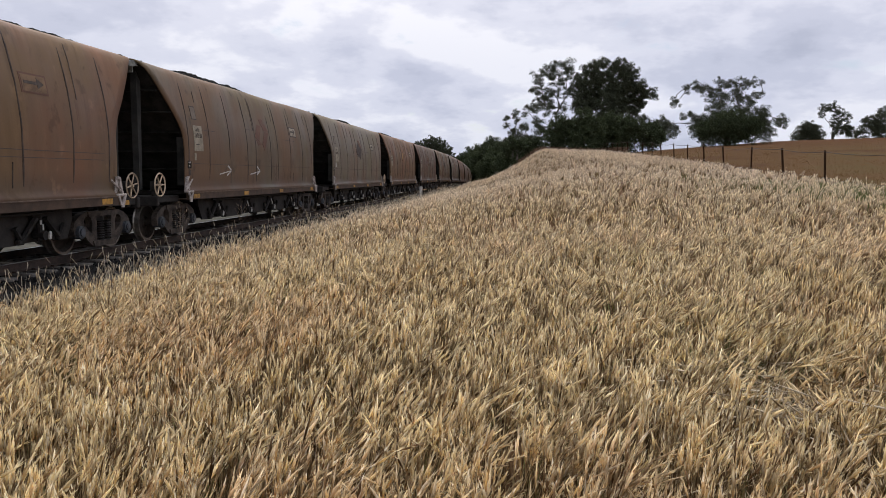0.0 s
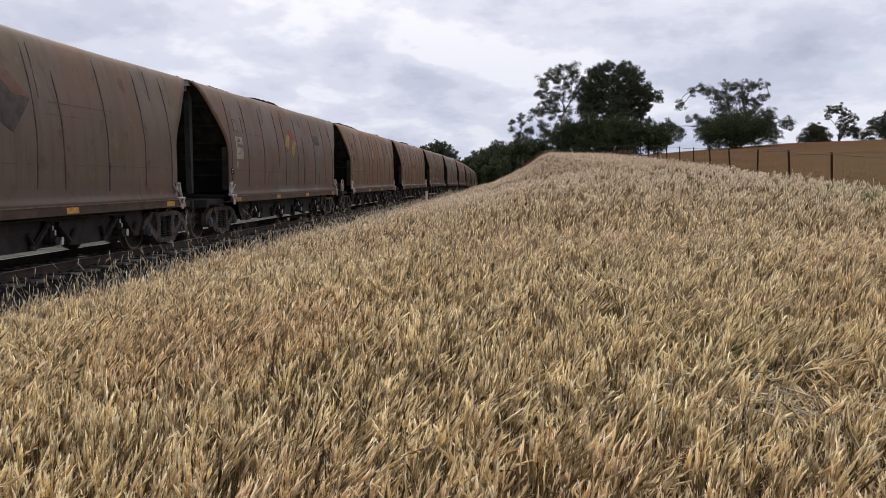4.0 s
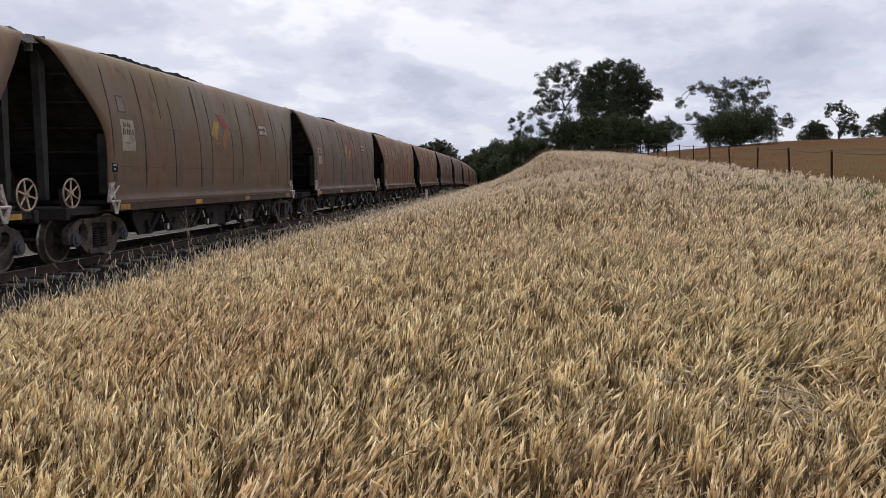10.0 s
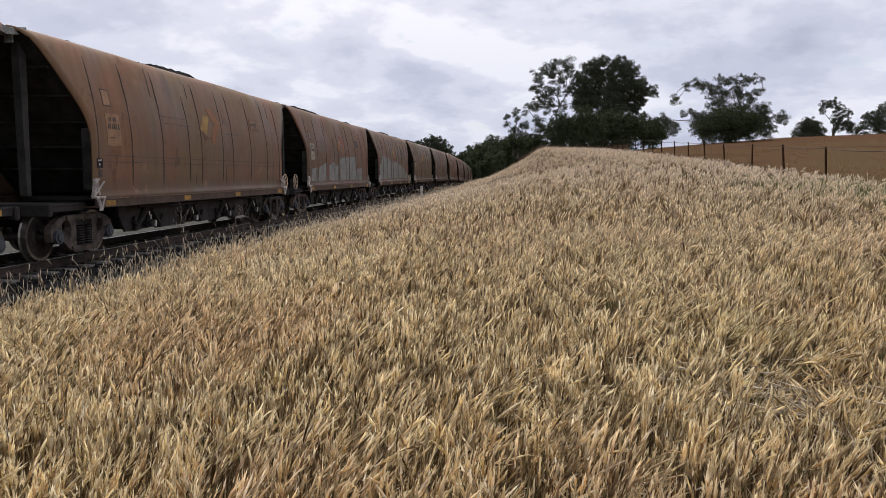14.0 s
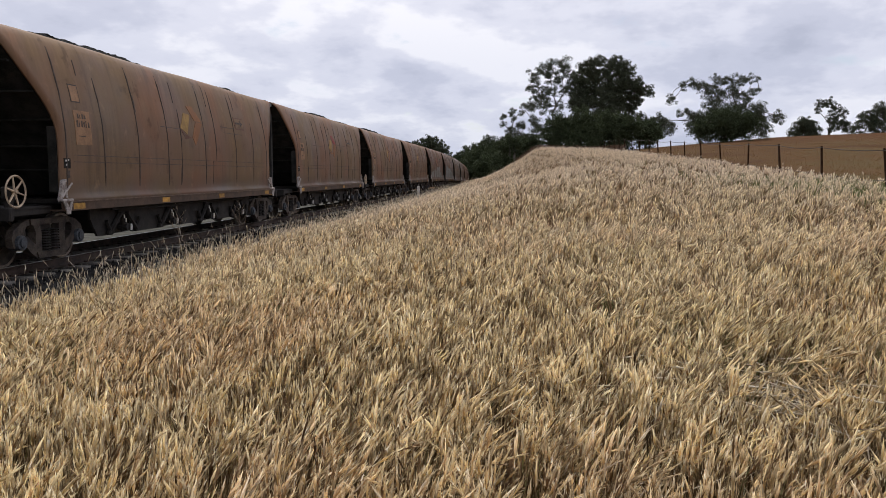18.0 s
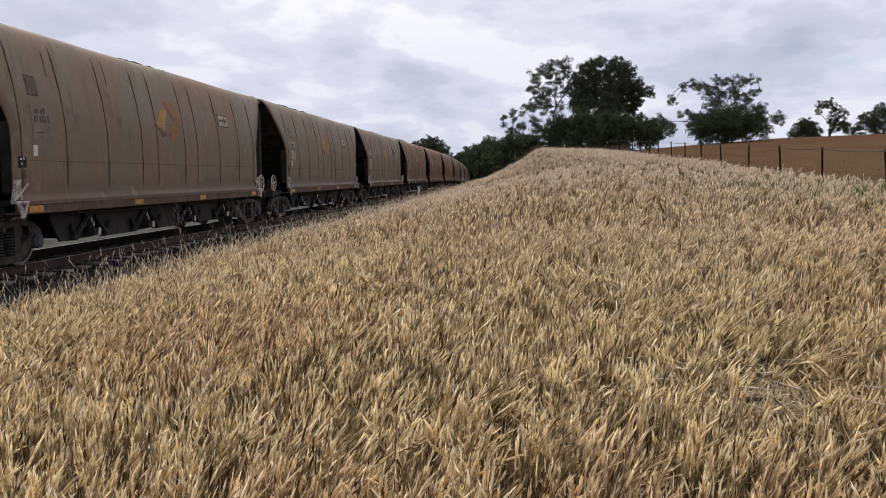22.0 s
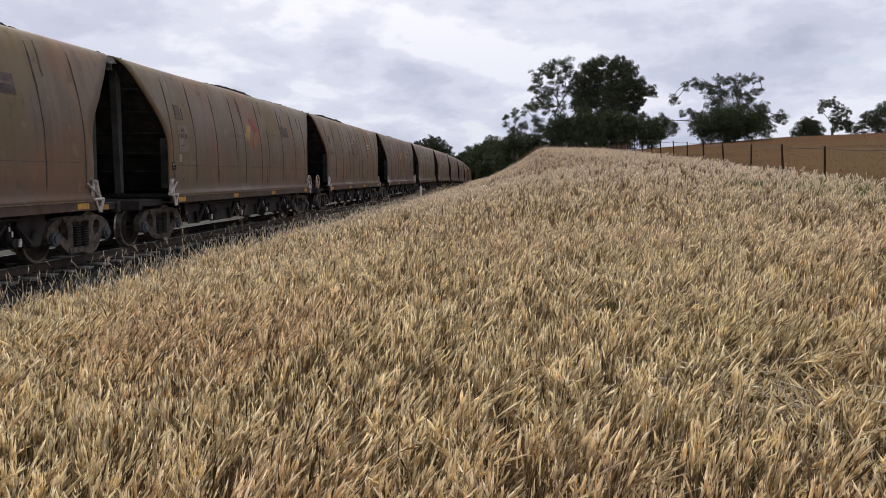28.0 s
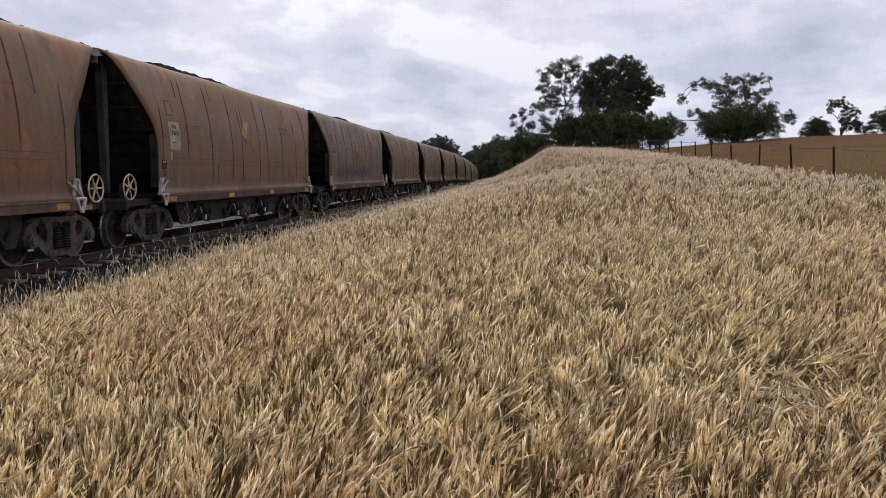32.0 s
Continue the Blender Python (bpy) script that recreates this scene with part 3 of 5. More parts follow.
def mesh_platform():
    bm = bmesh.new()
    add_box(bm, (0, 6.80, 1.06), (2.5, 1.25, 0.06), 0.01)
    add_box(bm, (0, 7.42, 0.98), (2.62, 0.12, 0.24), 0.02)
    add_box(bm, (1.2, 6.75, 1.0), (0.10, 1.2, 0.12), 0.01)
    add_box(bm, (-1.2, 6.75, 1.0), (0.10, 1.2, 0.12), 0.01)
    return mesh_from_bm("end_platform", bm)


def mesh_centre_sill():
    bm = bmesh.new()
    add_box(bm, (0, 0, 0.92), (0.42, 14.4, 0.28), 0.02)
    add_box(bm, (0, 0, 1.12), (2.2, 9.4, 0.12), 0.02)
    return mesh_from_bm("centre_sill", bm)


def mesh_coupler():
    bm = bmesh.new()
    add_box(bm, (0, 7.35, 0.90), (0.20, 0.7, 0.20), 0.03)
    add_box(bm, (0.06, 7.76, 0.90), (0.34, 0.27, 0.30), 0.06)
    return mesh_from_bm("coupler", bm)


def mesh_corner():
    """The pale step bracket on a lower corner: a bent plate over a broad foot, with a handhold."""
    bm = bmesh.new()
    add_box(bm, (1.53, 6.16, 1.19), (0.13, 0.34, 0.05), 0.012)
    add_prism(bm, [(6.33, 1.18), (6.24, 1.18), (6.13, 1.03), (6.11, 0.93), (6.22, 0.93), (6.25, 1.02)], 1.565, 1.59)
    add_prism(bm, [(6.06, 1.18), (6.00, 1.18), (6.11, 0.94), (6.16, 0.97)], 1.565, 1.585)
    add_prism(bm, [(6.27, 1.21), (6.33, 1.21), (6.26, 1.40), (6.22, 1.56), (6.10, 1.58), (6.10, 1.53), (6.17, 1.51), (6.19, 1.38)], 1.465, 1.525)
    add_prism(bm, [(6.02, 1.20), (6.10, 1.20), (6.16, 1.55), (6.09, 1.56)], 1.47, 1.50)
    add_rod(bm, (1.52, 6.27, 1.24), (1.50, 5.88, 1.50), 0.020, seg=6)
    return mesh_from_bm("corner_bracket", bm)


GEARS = (-3.35, -0.93, 1.49, 3.91)


def mesh_chute():
    """One discharge outlet under the hopper, narrowing towards the rails."""
    bm = bmesh.new()
    add_prism(bm, [(-0.50, 1.05), (0.50, 1.05), (0.32, 0.52), (0.26, 0.37), (-0.26, 0.37), (-0.32, 0.52)], -1.0, 1.0)
    return mesh_from_bm("discharge_chute", bm)


def mesh_skirt(sx):
    """The long plate that closes the hopper's foot, notched where the door gear stands."""
    bm = bmesh.new()
    outline = [(-4.62, 1.03), (5.05, 1.03), (5.05, 0.74), (4.86, 0.37)]
    for c in GEARS[::-1]:
        outline += [(c + 0.52, 0.36), (c + 0.44, 0.40), (c + 0.24, 0.84), (c - 0.24, 0.84), (c - 0.44, 0.40), (c - 0.52, 0.36)]
    outline += [(-4.36, 0.37), (-4.62, 0.74)]
    add_prism(bm, outline, sx * 1.06, sx * 1.11)
    return mesh_from_bm("chute_skirt", bm)


def mesh_gear(sx):
    """Door levers that spread like a pair of elbows beside a short shaft."""
    bm = bmesh.new()
    add_box(bm, (sx * 1.14, 0, 0.88), (0.12, 0.52, 0.07), 0.015)
    add_rod(bm, (sx * 1.15, 0.0, 0.86), (sx * 1.15, 0.0, 0.40), 0.055, seg=8)
    add_rod(bm, (sx * 1.04, 0.02, 0.50), (sx * 1.26, 0.02, 0.50), 0.085, seg=10)
    for q in (-1, 1):
        add_rod(bm, (sx * 1.17, q * 0.14, 0.82), (sx * 1.17, q * 0.58, 0.43), 0.058, 0.05, seg=6)
        add_rod(bm, (sx * 1.17, q * 0.56, 0.41), (sx * 1.17, q * 0.74, 0.68), 0.048, 0.04, seg=6)
        add_box(bm, (sx * 1.16, q * 0.60, 0.42), (0.10, 0.16, 0.10), 0.02)
    return mesh_from_bm("door_gear", bm)


def mesh_gear_pin():
    bm = bmesh.new()
    add_box(bm, (1.225, -0.07, 0.745), (0.02, 0.035, 0.085), 0.006)
    add_box(bm, (1.225, 0.0, 0.655), (0.02, 0.035, 0.10), 0.006)
    return mesh_from_bm("pin", bm)


def mesh_latch():
    bm = bmesh.new()
    add_prism(bm, [(0.07, 0.43), (0.13, 0.42), (0.16, 0.50), (0.14, 0.57), (0.09, 0.56)], 1.27, 1.295)
    return mesh_from_bm("latch", bm)


def mesh_pipe():
    bm = bmesh.new()
    pts = [(1.3, -4.1, 0.93), (1.3, -2.0, 0.90), (1.3, 0.6, 0.93), (1.3, 4.1, 0.91)]
    for a, b in zip(pts, pts[1:]):
        add_rod(bm, a, b, 0.028, seg=6)
    return mesh_from_bm("brake_pipe", bm)


def mesh_reservoir():
    bm = bmesh.new()
    add_rod(bm, (0.9, 3.3, 0.72), (0.9, 4.1, 0.72), 0.19, seg=12)
    add_box(bm, (0.9, 3.5, 0.94), (0.08, 0.08, 0.18), 0.01)
    add_box(bm, (0.9, 3.9, 0.94), (0.08, 0.08, 0.18), 0.01)
    return mesh_from_bm("air_reservoir", bm)


def mesh_coal(variant, low):
    """A heaped load: a low uneven ridge of lumps."""
    rng = random.Random(40 + variant)
    nx, ny = 6, 170
    hump = [(rng.uniform(-5.5, 5.5), rng.uniform(0.7, 1.9), rng.uniform(0.03, 0.13)) for _ in range(4)] + [(rng.uniform(-6.5, 6.5), rng.uniform(0.5, 1.2), rng.uniform(-0.07, 0.0)) for _ in range(4)]
    v, f = [], []
    for j in range(ny + 1):
        y = -7.2 + 14.4 * j / ny
        crown = sum(a * math.exp(-((y - c) / w) ** 2) for c, w, a in hump)
        end = min(1.0, (7.25 - abs(y)) / 0.9)
        for i in range(nx + 1):
            x = -0.98 + 1.96 * i / nx
            lump = rng.uniform(-0.025, 0.03)
            z = 4.15 + (0.180 - low + min(crown, 0.11)) * (1 - abs(x) ** 6) * end - 0.15 * (1 - end) + lump
            v.append((x + rng.uniform(-0.04, 0.04), y + rng.uniform(-0.04, 0.04), z))
    for j in range(ny):
        for i in range(nx):
            a = j * (nx + 1) + i
            f.append((a, a + 1, a + nx + 2, a + nx + 1))
    return mesh_from("coal_load", v, f)


def mesh_side_frame(sx):
    """A cast bogie side frame: a deep arch with a rounded window at either side of the spring opening."""
    bm = bmesh.new()
    x0, x1 = sx * 1.02, sx * 1.17
    add_prism(bm, [(-0.62, 0.86), (0.62, 0.86), (0.60, 0.755), (-0.60, 0.755)], x0, sx * 1.19)
    add_prism(bm, [(-0.42, 0.135), (0.42, 0.135), (0.46, 0.25), (-0.46, 0.25)], x0, sx * 1.20)
    for q in (-1, 1):
        add_prism(bm, [(q * 0.28, 0.25), (q * 0.43, 0.25), (q * 0.47, 0.40), (q * 0.45, 0.62), (q * 0.52, 0.755), (q * 0.30, 0.755), (q * 0.28, 0.62)], x0, x1)
        add_prism(bm, [(q * 0.42, 0.135), (q * 0.62, 0.26), (q * 0.80, 0.44), (q * 0.72, 0.58), (q * 0.60, 0.48), (q * 0.47, 0.40), (q * 0.43, 0.25)], x0, x1)
        add_prism(bm, [(q * 0.62, 0.86), (q * 0.86, 0.80), (q * 1.06, 0.68), (q * 1.12, 0.54), (q * 1.08, 0.38), (q * 0.98, 0.38), (q * 0.84, 0.40), (q * 0.80, 0.44), (q * 0.72, 0.58), (q * 0.74, 0.68), (q * 0.68, 0.745), (q * 0.60, 0.755)], x0, sx * 1.155)
    return mesh_from_bm("side_frame", bm)


def mesh_axle_box(sx, q):
    bm = bmesh.new()
    add_rod(bm, (sx * 1.0, q * 0.92, 0.46), (sx * 1.22, q * 0.92, 0.46), 0.135, seg=14)
    add_rod(bm, (sx * 1.22, q * 0.92, 0.46), (sx * 1.25, q * 0.92, 0.46), 0.085, seg=10)
    return mesh_from_bm("axle_box", bm)


def mesh_spring(sx, q):
    """A nest of coils, as one grooved barrel."""
    bm = bmesh.new()
    rings = []
    for i in range(17):
        r = 0.098 + 0.020 * (-1) ** i
        z = 0.25 + i * 0.40 / 16
        rings.append([bm.verts.new((sx * 1.13 + r * math.cos(a * math.pi / 4), q * 0.135 + r * math.sin(a * math.pi / 4), z)) for a in range(8)])
    for a, b in zip(rings, rings[1:]):
        for i in range(8):
            bm.faces.new((a[i], a[(i + 1) % 8], b[(i + 1) % 8], b[i]))
    bm.faces.new(rings[0][::-1])
    bm.faces.new(rings[-1])
    return mesh_from_bm("coil_spring", bm)


def mesh_bolster():
    bm = bmesh.new()
    add_box(bm, (0, 0, 0.70), (2.1, 0.42, 0.22), 0.04)
    add_rod(bm, (0, 0, 0.8), (0, 0, 1.0), 0.25, seg=14)
    return mesh_from_bm("bolster", bm)


def mesh_wheelset():
    """Two dished wheels on an axle, turning about x."""
    bm = bmesh.new()
    add_rod(bm, (-1.05, 0, 0), (1.05, 0, 0), 0.078, seg=12)
    for s in (-1, 1):
        rings = [(0.78, 0.10), (0.79, 0.12), (0.755, 0.17), (0.745, 0.34), (0.80, 0.385), (0.822, 0.40), (0.822, 0.452), (0.72, 0.462), (0.695, 0.485), (0.685, 0.485), (0.685, 0.40), (0.71, 0.36), (0.715, 0.17), (0.67, 0.12), (0.67, 0.10)]
        seg = 22
        loops = [[bm.verts.new((s * x, r * math.cos(2 * math.pi * i / seg), r * math.sin(2 * math.pi * i / seg))) for i in range(seg)] for x, r in rings]
        for a, b in zip(loops, loops[1:]):
            for i in range(seg):
                bm.faces.new((a[i], a[(i + 1) % seg], b[(i + 1) % seg], b[i]))
    me = mesh_from_bm("wheelset", bm, False)
    me.materials.append(M["tread"])
    me.polygons.foreach_set("material_index", [1 if 0.39 < (p.center.y ** 2 + p.center.z ** 2) ** 0.5 and abs(p.center.x) > 0.80 or (p.center.y ** 2 + p.center.z ** 2) ** 0.5 > 0.448 else 0 for p in me.polygons])
    return me


def mesh_handwheel():
    bm = bmesh.new()
    seg, R, r = 24, 0.275, 0.020
    loops = []
    for i in range(seg):
        a = 2 * math.pi * i / seg
        loops.append([bm.verts.new((r * math.sin(b), (R + r * math.cos(b)) * math.cos(a), (R + r * math.cos(b)) * math.sin(a))) for b in (0, 1.57, 3.14, 4.71)])
    for i in range(seg):
        p, q = loops[i], loops[(i + 1) % seg]
        for k in range(4):
            bm.faces.new((p[k], p[(k + 1) % 4], q[(k + 1) % 4], q[k]))
    return mesh_from_bm("handwheel", bm)


def mesh_spoke():
    return mesh_from_bm("spoke", add_rod(bmesh.new(), (-0.02, 0.03, 0), (0, 0.275, 0), 0.022, 0.014, seg=5))


def mesh_hub():
    return mesh_from_bm("hub", add_rod(bmesh.new(), (-0.16, 0, 0), (0.03, 0, 0), 0.035, seg=8))


def mesh_brake_stand():
    bm = bmesh.new()
    add_box(bm, (0, 0, -0.18), (0.10, 0.16, 0.5), 0.015)
    add_box(bm, (0, 0, 0.02), (0.14, 0.22, 0.24), 0.02)
    return mesh_from_bm("brake_stand", bm)


def mesh_quad(name, corners):
    """A thin plate on the near side, between four corners (y, z)."""
    (ya, za), (yb, zb), (yc, zc), (yd, zd) = corners
    g, h = [], []
    for i in range(5):
        t = i / 4
        a = (ya + (yd - ya) * t, za + (zd - za) * t)
        b = (yb + (yc - yb) * t, zb + (zc - zb) * t)
        row = [(a[0] + (b[0] - a[0]) * s, a[1] + (b[1] - a[1]) * s) for s in (0, 0.5, 1)]
        g.append([on_side(y, z, 0.007) for y, z in row])
        h.append([on_side(y, z, -0.015) for y, z in row])
    return sheet(name, g, h, False)


# the folded-band emblem in four plain pieces: corners (y, z) about its middle
EMBLEM = {
    "left_band": [(-0.78, -0.04), (-0.46, 0.36), (-0.09, 0.33), (-0.41, -0.19)],
    "left_foot": [(-0.80, -0.05), (-0.45, -0.22), (-0.14, -0.26), (-0.54, -0.32)],
    "upper_band": [(-0.18, 0.55), (0.18, 0.57), (0.63, 0.17), (0.15, 0.19)],
    "right_band": [(0.22, 0.165), (0.63, 0.145), (0.06, -0.46), (-0.11, -0.25)],
}


def emblem(parent, style, at=(0.02, 2.88)):
    if style == "none":
        return
    pal = {
        "bright": ("yellow", "red", "amber", "yellow"),
        "red": ("yellow", "amber", "red", "amber"),
        "gold": ("yellow", "amber", "red", "yellow"),
        "orange": ("yellow", "rusty", "amber", "amber"),
        "faint": ("rusty", "rusty", "rusty", "rusty"),
        "warm": ("amber", "red", "amber", "amber"),
        "halfred": ("amber", "rusty", "red", "amber"),
        "dark": ("panel_dark", "panel_dark", "rusty", "panel_dark"),
    }[style]
    keys = list(EMBLEM)
    first = None
    if style == "dark":
        stain = [(at[0] - 0.76, at[1] + 0.0), (at[0] - 0.10, at[1] + 0.50), (at[0] + 0.60, at[1] + 0.12), (at[0] + 0.02, at[1] - 0.44)]
        first = part("emblem", cached(("emblem_base", at), lambda: mesh_quad2("emblem", [(y, z) for y, z in stain], 0.005)), M[{"dark": "panel_dark", "halfred": "amber"}.get(style, "rusty")], parent, "faded folded-band emblem in painted pieces")
    for k, c in zip(keys, pal):
        me = cached(("emblem", k, at), lambda: mesh_quad("emblem_band", [(at[0] + y, at[1] + z) for y, z in EMBLEM[k]]))
        if first is None:
            first = part("emblem", me, M[c], parent, "faded folded-band emblem in painted pieces")
        else:
            part("emblem_band", me, M[c], first)


def bar_mark(parent, name, mat, y0, y1, z0, z1, label="", skew=0.0, out=0.007):
    me = cached((name, y0, y1, z0, z1, skew), lambda: side_patch(name, y0, y1, z0, z1, out, 1, 3, 1, skew))
    return part(name, me, M[mat], parent, label)


PAINTS = {}


def faded(name, col, dust=(0.125, 0.085, 0.058), much=0.55):
    """Thin paint that the weather has rubbed through to the dusty plate."""
    m, nt, b = material(name, 0.75)
    n1, n2 = noise_of(nt, 3.2, 5.0, 0.62), noise_of(nt, 22.0, 3.0)
    f = maths(nt, "ADD", maths(nt, "MULTIPLY", n1, 0.75), maths(nt, "MULTIPLY", n2, 0.25))
    c = ramp(nt, [(0.40, col), (0.50, tuple(0.8 * v for v in col)), (0.66, tuple(v * (1 - much) + d * much for v, d in zip(col, dust)))], f)
    nt.links.new(c, b.inputs["Base Color"])
    return m


M["yellow"], M["amber"] = faded("faded_yellow", (0.36, 0.215, 0.06)), faded("faded_orange", (0.29, 0.125, 0.045))
M["red"], M["rusty"] = faded("faded_red", (0.285, 0.056, 0.046), much=0.45), faded("rust_bloom", (0.155, 0.072, 0.042), much=0.85)


def paint_of(tone, seed):
    key = (tone, seed)
    if key not in PAINTS:
        dusty = {"brown": (0.145, 0.086, 0.053), "tan": (0.171, 0.102, 0.058), "grey": (0.169, 0.134, 0.094), "mid": (0.139, 0.099, 0.060), "dark": (0.098, 0.070, 0.047), "plum": (0.133, 0.094, 0.066)}[tone]
        PAINTS[key] = wagon_paint("wagon_side_" + tone, dusty, seed)
    return PAINTS[key]


# per wagon, from the one just ahead of the first gap backwards: tone, patch, emblem, number panel, arrow panel, extra
LOOKS = {
    0: ("mid", 0, "faint", "panel_pale", "panel_pale", "chevrons"),
    1: ("tan", 0, "orange", "panel_orange", "panel_orange", ""),
    2: ("tan", 0, "orange", "face_orange", "none", ""),
    3: ("plum", 0, "gold", "panel_pale", "panel_dark", ""),
    4: ("plum", 0, "dark", "panel_pale", "none", ""),
    5: ("tan", 0, "faint", "panel_orange", "panel_pale", ""),
    6: ("tan", 0, "faint", "panel_orange", "panel_orange", ""),
    7: ("plum", 0, "gold", "panel_pale", "panel_pale", ""),
    8: ("mid", 0, "red", "panel_pale", "panel_pale", ""),
    9: ("brown", 1.05, "orange", "panel_dim", "panel_dark", ""),
    10: ("brown", 1.0, "halfred", "panel_pale", "panel_dark", ""),
    11: ("tan", 0, "orange", "panel_orange", "panel_orange", ""),
    12: ("tan", 0, "orange", "panel_orange", "panel_orange", ""),
    13: ("tan", 0, "red", "panel_orange", "panel_orange", ""),
    14: ("tan", 0, "orange", "panel_orange", "panel_orange", ""),
    15: ("grey", 0, "bright", "panel_pale", "panel_dark", ""),
    16: ("grey", 0, "bright", "panel_pale", "panel_pale", ""),
    17: ("grey", 0, "orange", "panel_dim", "panel_pale", ""),
    18: ("grey", 0, "bright", "face_olive", "face_orange", ""),
    19: ("plum", 0, "orange", "panel_dim", "panel_dim", ""),
    20: ("mid", 0, "faint", "panel_dim", "panel_pale", ""),
    21: ("mid", 0, "red", "panel_dim", "panel_dark", ""),
    22: ("mid", 0, "warm", "panel_dim", "panel_dark", ""),
    23: ("plum", 0, "warm", "panel_dim", "panel_orange", "letters"),
    24: ("tan", 0, "orange", "panel_pale", "panel_orange", ""),
    25: ("tan", 0, "orange", "panel_orange", "panel_orange", ""),
    26: ("mid", 0, "faint", "panel_pale", "panel_pale", ""),
}
TONE_WORD = {"brown": "rust-brown", "tan": "tan-brown", "grey": "dusty grey", "mid": "grey-brown", "dark": "dark brown", "plum": "dull purplish-brown"}
WAGONS, WHEELSETS = [], []


def build_wagon(k):
    tone, patch, mark, number, arrow, extra = LOOKS.get(k, (("mid", "plum", "tan", "grey")[k % 4], 0, ("faint", "orange", "dark")[k % 3], "panel_pale", "panel_pale", ""))
    near = k >= -5
    w = new("hopper_wagon")
    lab = f"{TONE_WORD[tone]} coal hopper wagon, dusty and streaked"
    if patch:
        lab = f"{TONE_WORD[tone]} coal hopper wagon with pale washed lower side"
    elif extra == "letters":
        lab += ", blue sprayed lettering below"
    elif extra == "chevrons":
        lab += ", white chalked arrows below"
    elif mark in ("bright", "red", "gold"):
        lab += ", yellow-red emblem"
    tagged(w, lab, "railway wagon", "wagons of the coal train")
    paint = paint_of(tone, abs(k) % 27)
    for sx in (1, -1):
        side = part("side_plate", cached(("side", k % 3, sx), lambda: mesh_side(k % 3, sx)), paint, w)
        for y in RIBS:
            style = 0 if tone == "grey" or not near else (0, 1, 0, 2, 0, 3, 1, 4, 0)[int(abs(k) * 7 + 10 * (y + 7)) % 9]
            part("rib", cached(("rib", style), lambda: mesh_rib(*RIB_RUNS[style])), M["rib"] if near else M["seam"], side, m=pose(0, y * sx, 0, 0, 0, 0 if sx > 0 else 180))
        if near:
            for z in ((1.90, 2.03) if tone in ("tan", "brown") else (1.90,)):
                part("seam", cached(("seam", z, sx), lambda: side_patch("seam", -5.7, 5.7, z, z + 0.014, 0.004, 12, 1, sx)), M["seam"], side)
            for n in range(3 if tone != "grey" else 1):
                y = -5.6 + (k * 1.7 + n * 3.9) % 8.0
                z = (2.80, 3.02, 2.86)[(k + n) % 3]
                part("seam", cached(("dash", round(y, 2), z, sx), lambda: side_patch("seam", y, y + 1.5 + 0.5 * (n % 2), z, z + 0.016, 0.004, 3, 1, sx)), M["seam"], side)
            if sx > 0:
                for n in range(2 if tone == "grey" else 9):
                    y = -5.2 + 1.22 * n + 0.31 * ((k * 5 + n * 3) % 7)
                    z = (3.52, 1.38, 3.60, 3.05, 1.40, 3.45)[(k + n) % 6]
                    tall = 0.30 + 0.07 * ((k * 3 + n) % 7)
                    part("seam", cached(("score", round(y, 2), z, round(tall, 2)), lambda: side_patch("seam", y, y + 0.026, z, z + tall, 0.008, 1, 4, sx, 0.05)), M["rib"] if n % 3 == 0 and tone != "grey" else M["seam"], side)
        part("side_sill", cached(("sill", sx), lambda: mesh_sill(sx)), M["sill"], w)
        part("ledge", cached(("ledge", sx), lambda: mesh_ledge(sx)), M["ledge"], w, "pale dusty ledge")
    for sx in (1, -1):
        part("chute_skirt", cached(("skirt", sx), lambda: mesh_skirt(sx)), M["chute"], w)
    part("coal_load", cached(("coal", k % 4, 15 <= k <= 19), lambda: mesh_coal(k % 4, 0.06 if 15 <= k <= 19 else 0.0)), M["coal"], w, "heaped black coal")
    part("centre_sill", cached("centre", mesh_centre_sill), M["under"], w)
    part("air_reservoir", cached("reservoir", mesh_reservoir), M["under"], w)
    for e in (0, 180):
        end = pose(0, 0, 0, 0, 0, e)
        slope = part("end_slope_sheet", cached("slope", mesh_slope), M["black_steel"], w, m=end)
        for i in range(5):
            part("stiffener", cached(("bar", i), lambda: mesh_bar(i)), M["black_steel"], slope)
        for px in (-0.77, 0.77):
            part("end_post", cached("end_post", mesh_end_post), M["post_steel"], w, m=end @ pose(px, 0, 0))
        part("brake_rod", cached("brake_rod", lambda: mesh_from_bm("brake_rod", add_rod(add_rod(bmesh.new(), (0.17, 7.42, 1.10), (0.13, 7.36, 2.35), 0.016, seg=6), (0.13, 7.36, 2.35), (0.10, 7.40, 2.46), 0.034, seg=6))), M["bracket"], w, "pale brake rod", m=end)
        for sx in (-1, 1):
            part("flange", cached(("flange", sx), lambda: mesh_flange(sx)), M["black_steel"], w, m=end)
        part("top_gusset", cached("gusset", mesh_top_plate), M["gusset"], w, m=end)
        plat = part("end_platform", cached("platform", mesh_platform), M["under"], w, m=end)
        if near:
            part("marker", cached("end_marker", lambda: mesh_from_bm("marker", add_box(bmesh.new(), (1.02, 7.487, 1.0), (0.36, 0.012, 0.12), 0.003))), M["orange"], plat, "amber end marker")
            part("marker", cached("beam_marker", lambda: mesh_from_bm("marker", add_box(bmesh.new(), (1.256, 6.85, 1.0), (0.012, 0.42, 0.10), 0.003))), M["orange"], plat, "amber beam marker")
        part("coupler", cached("coupler", mesh_coupler), M["under"], w, m=end)
        part("corner_bracket", cached("corner", mesh_corner), M["bracket"], w, "pale scuffed bracket", m=end)
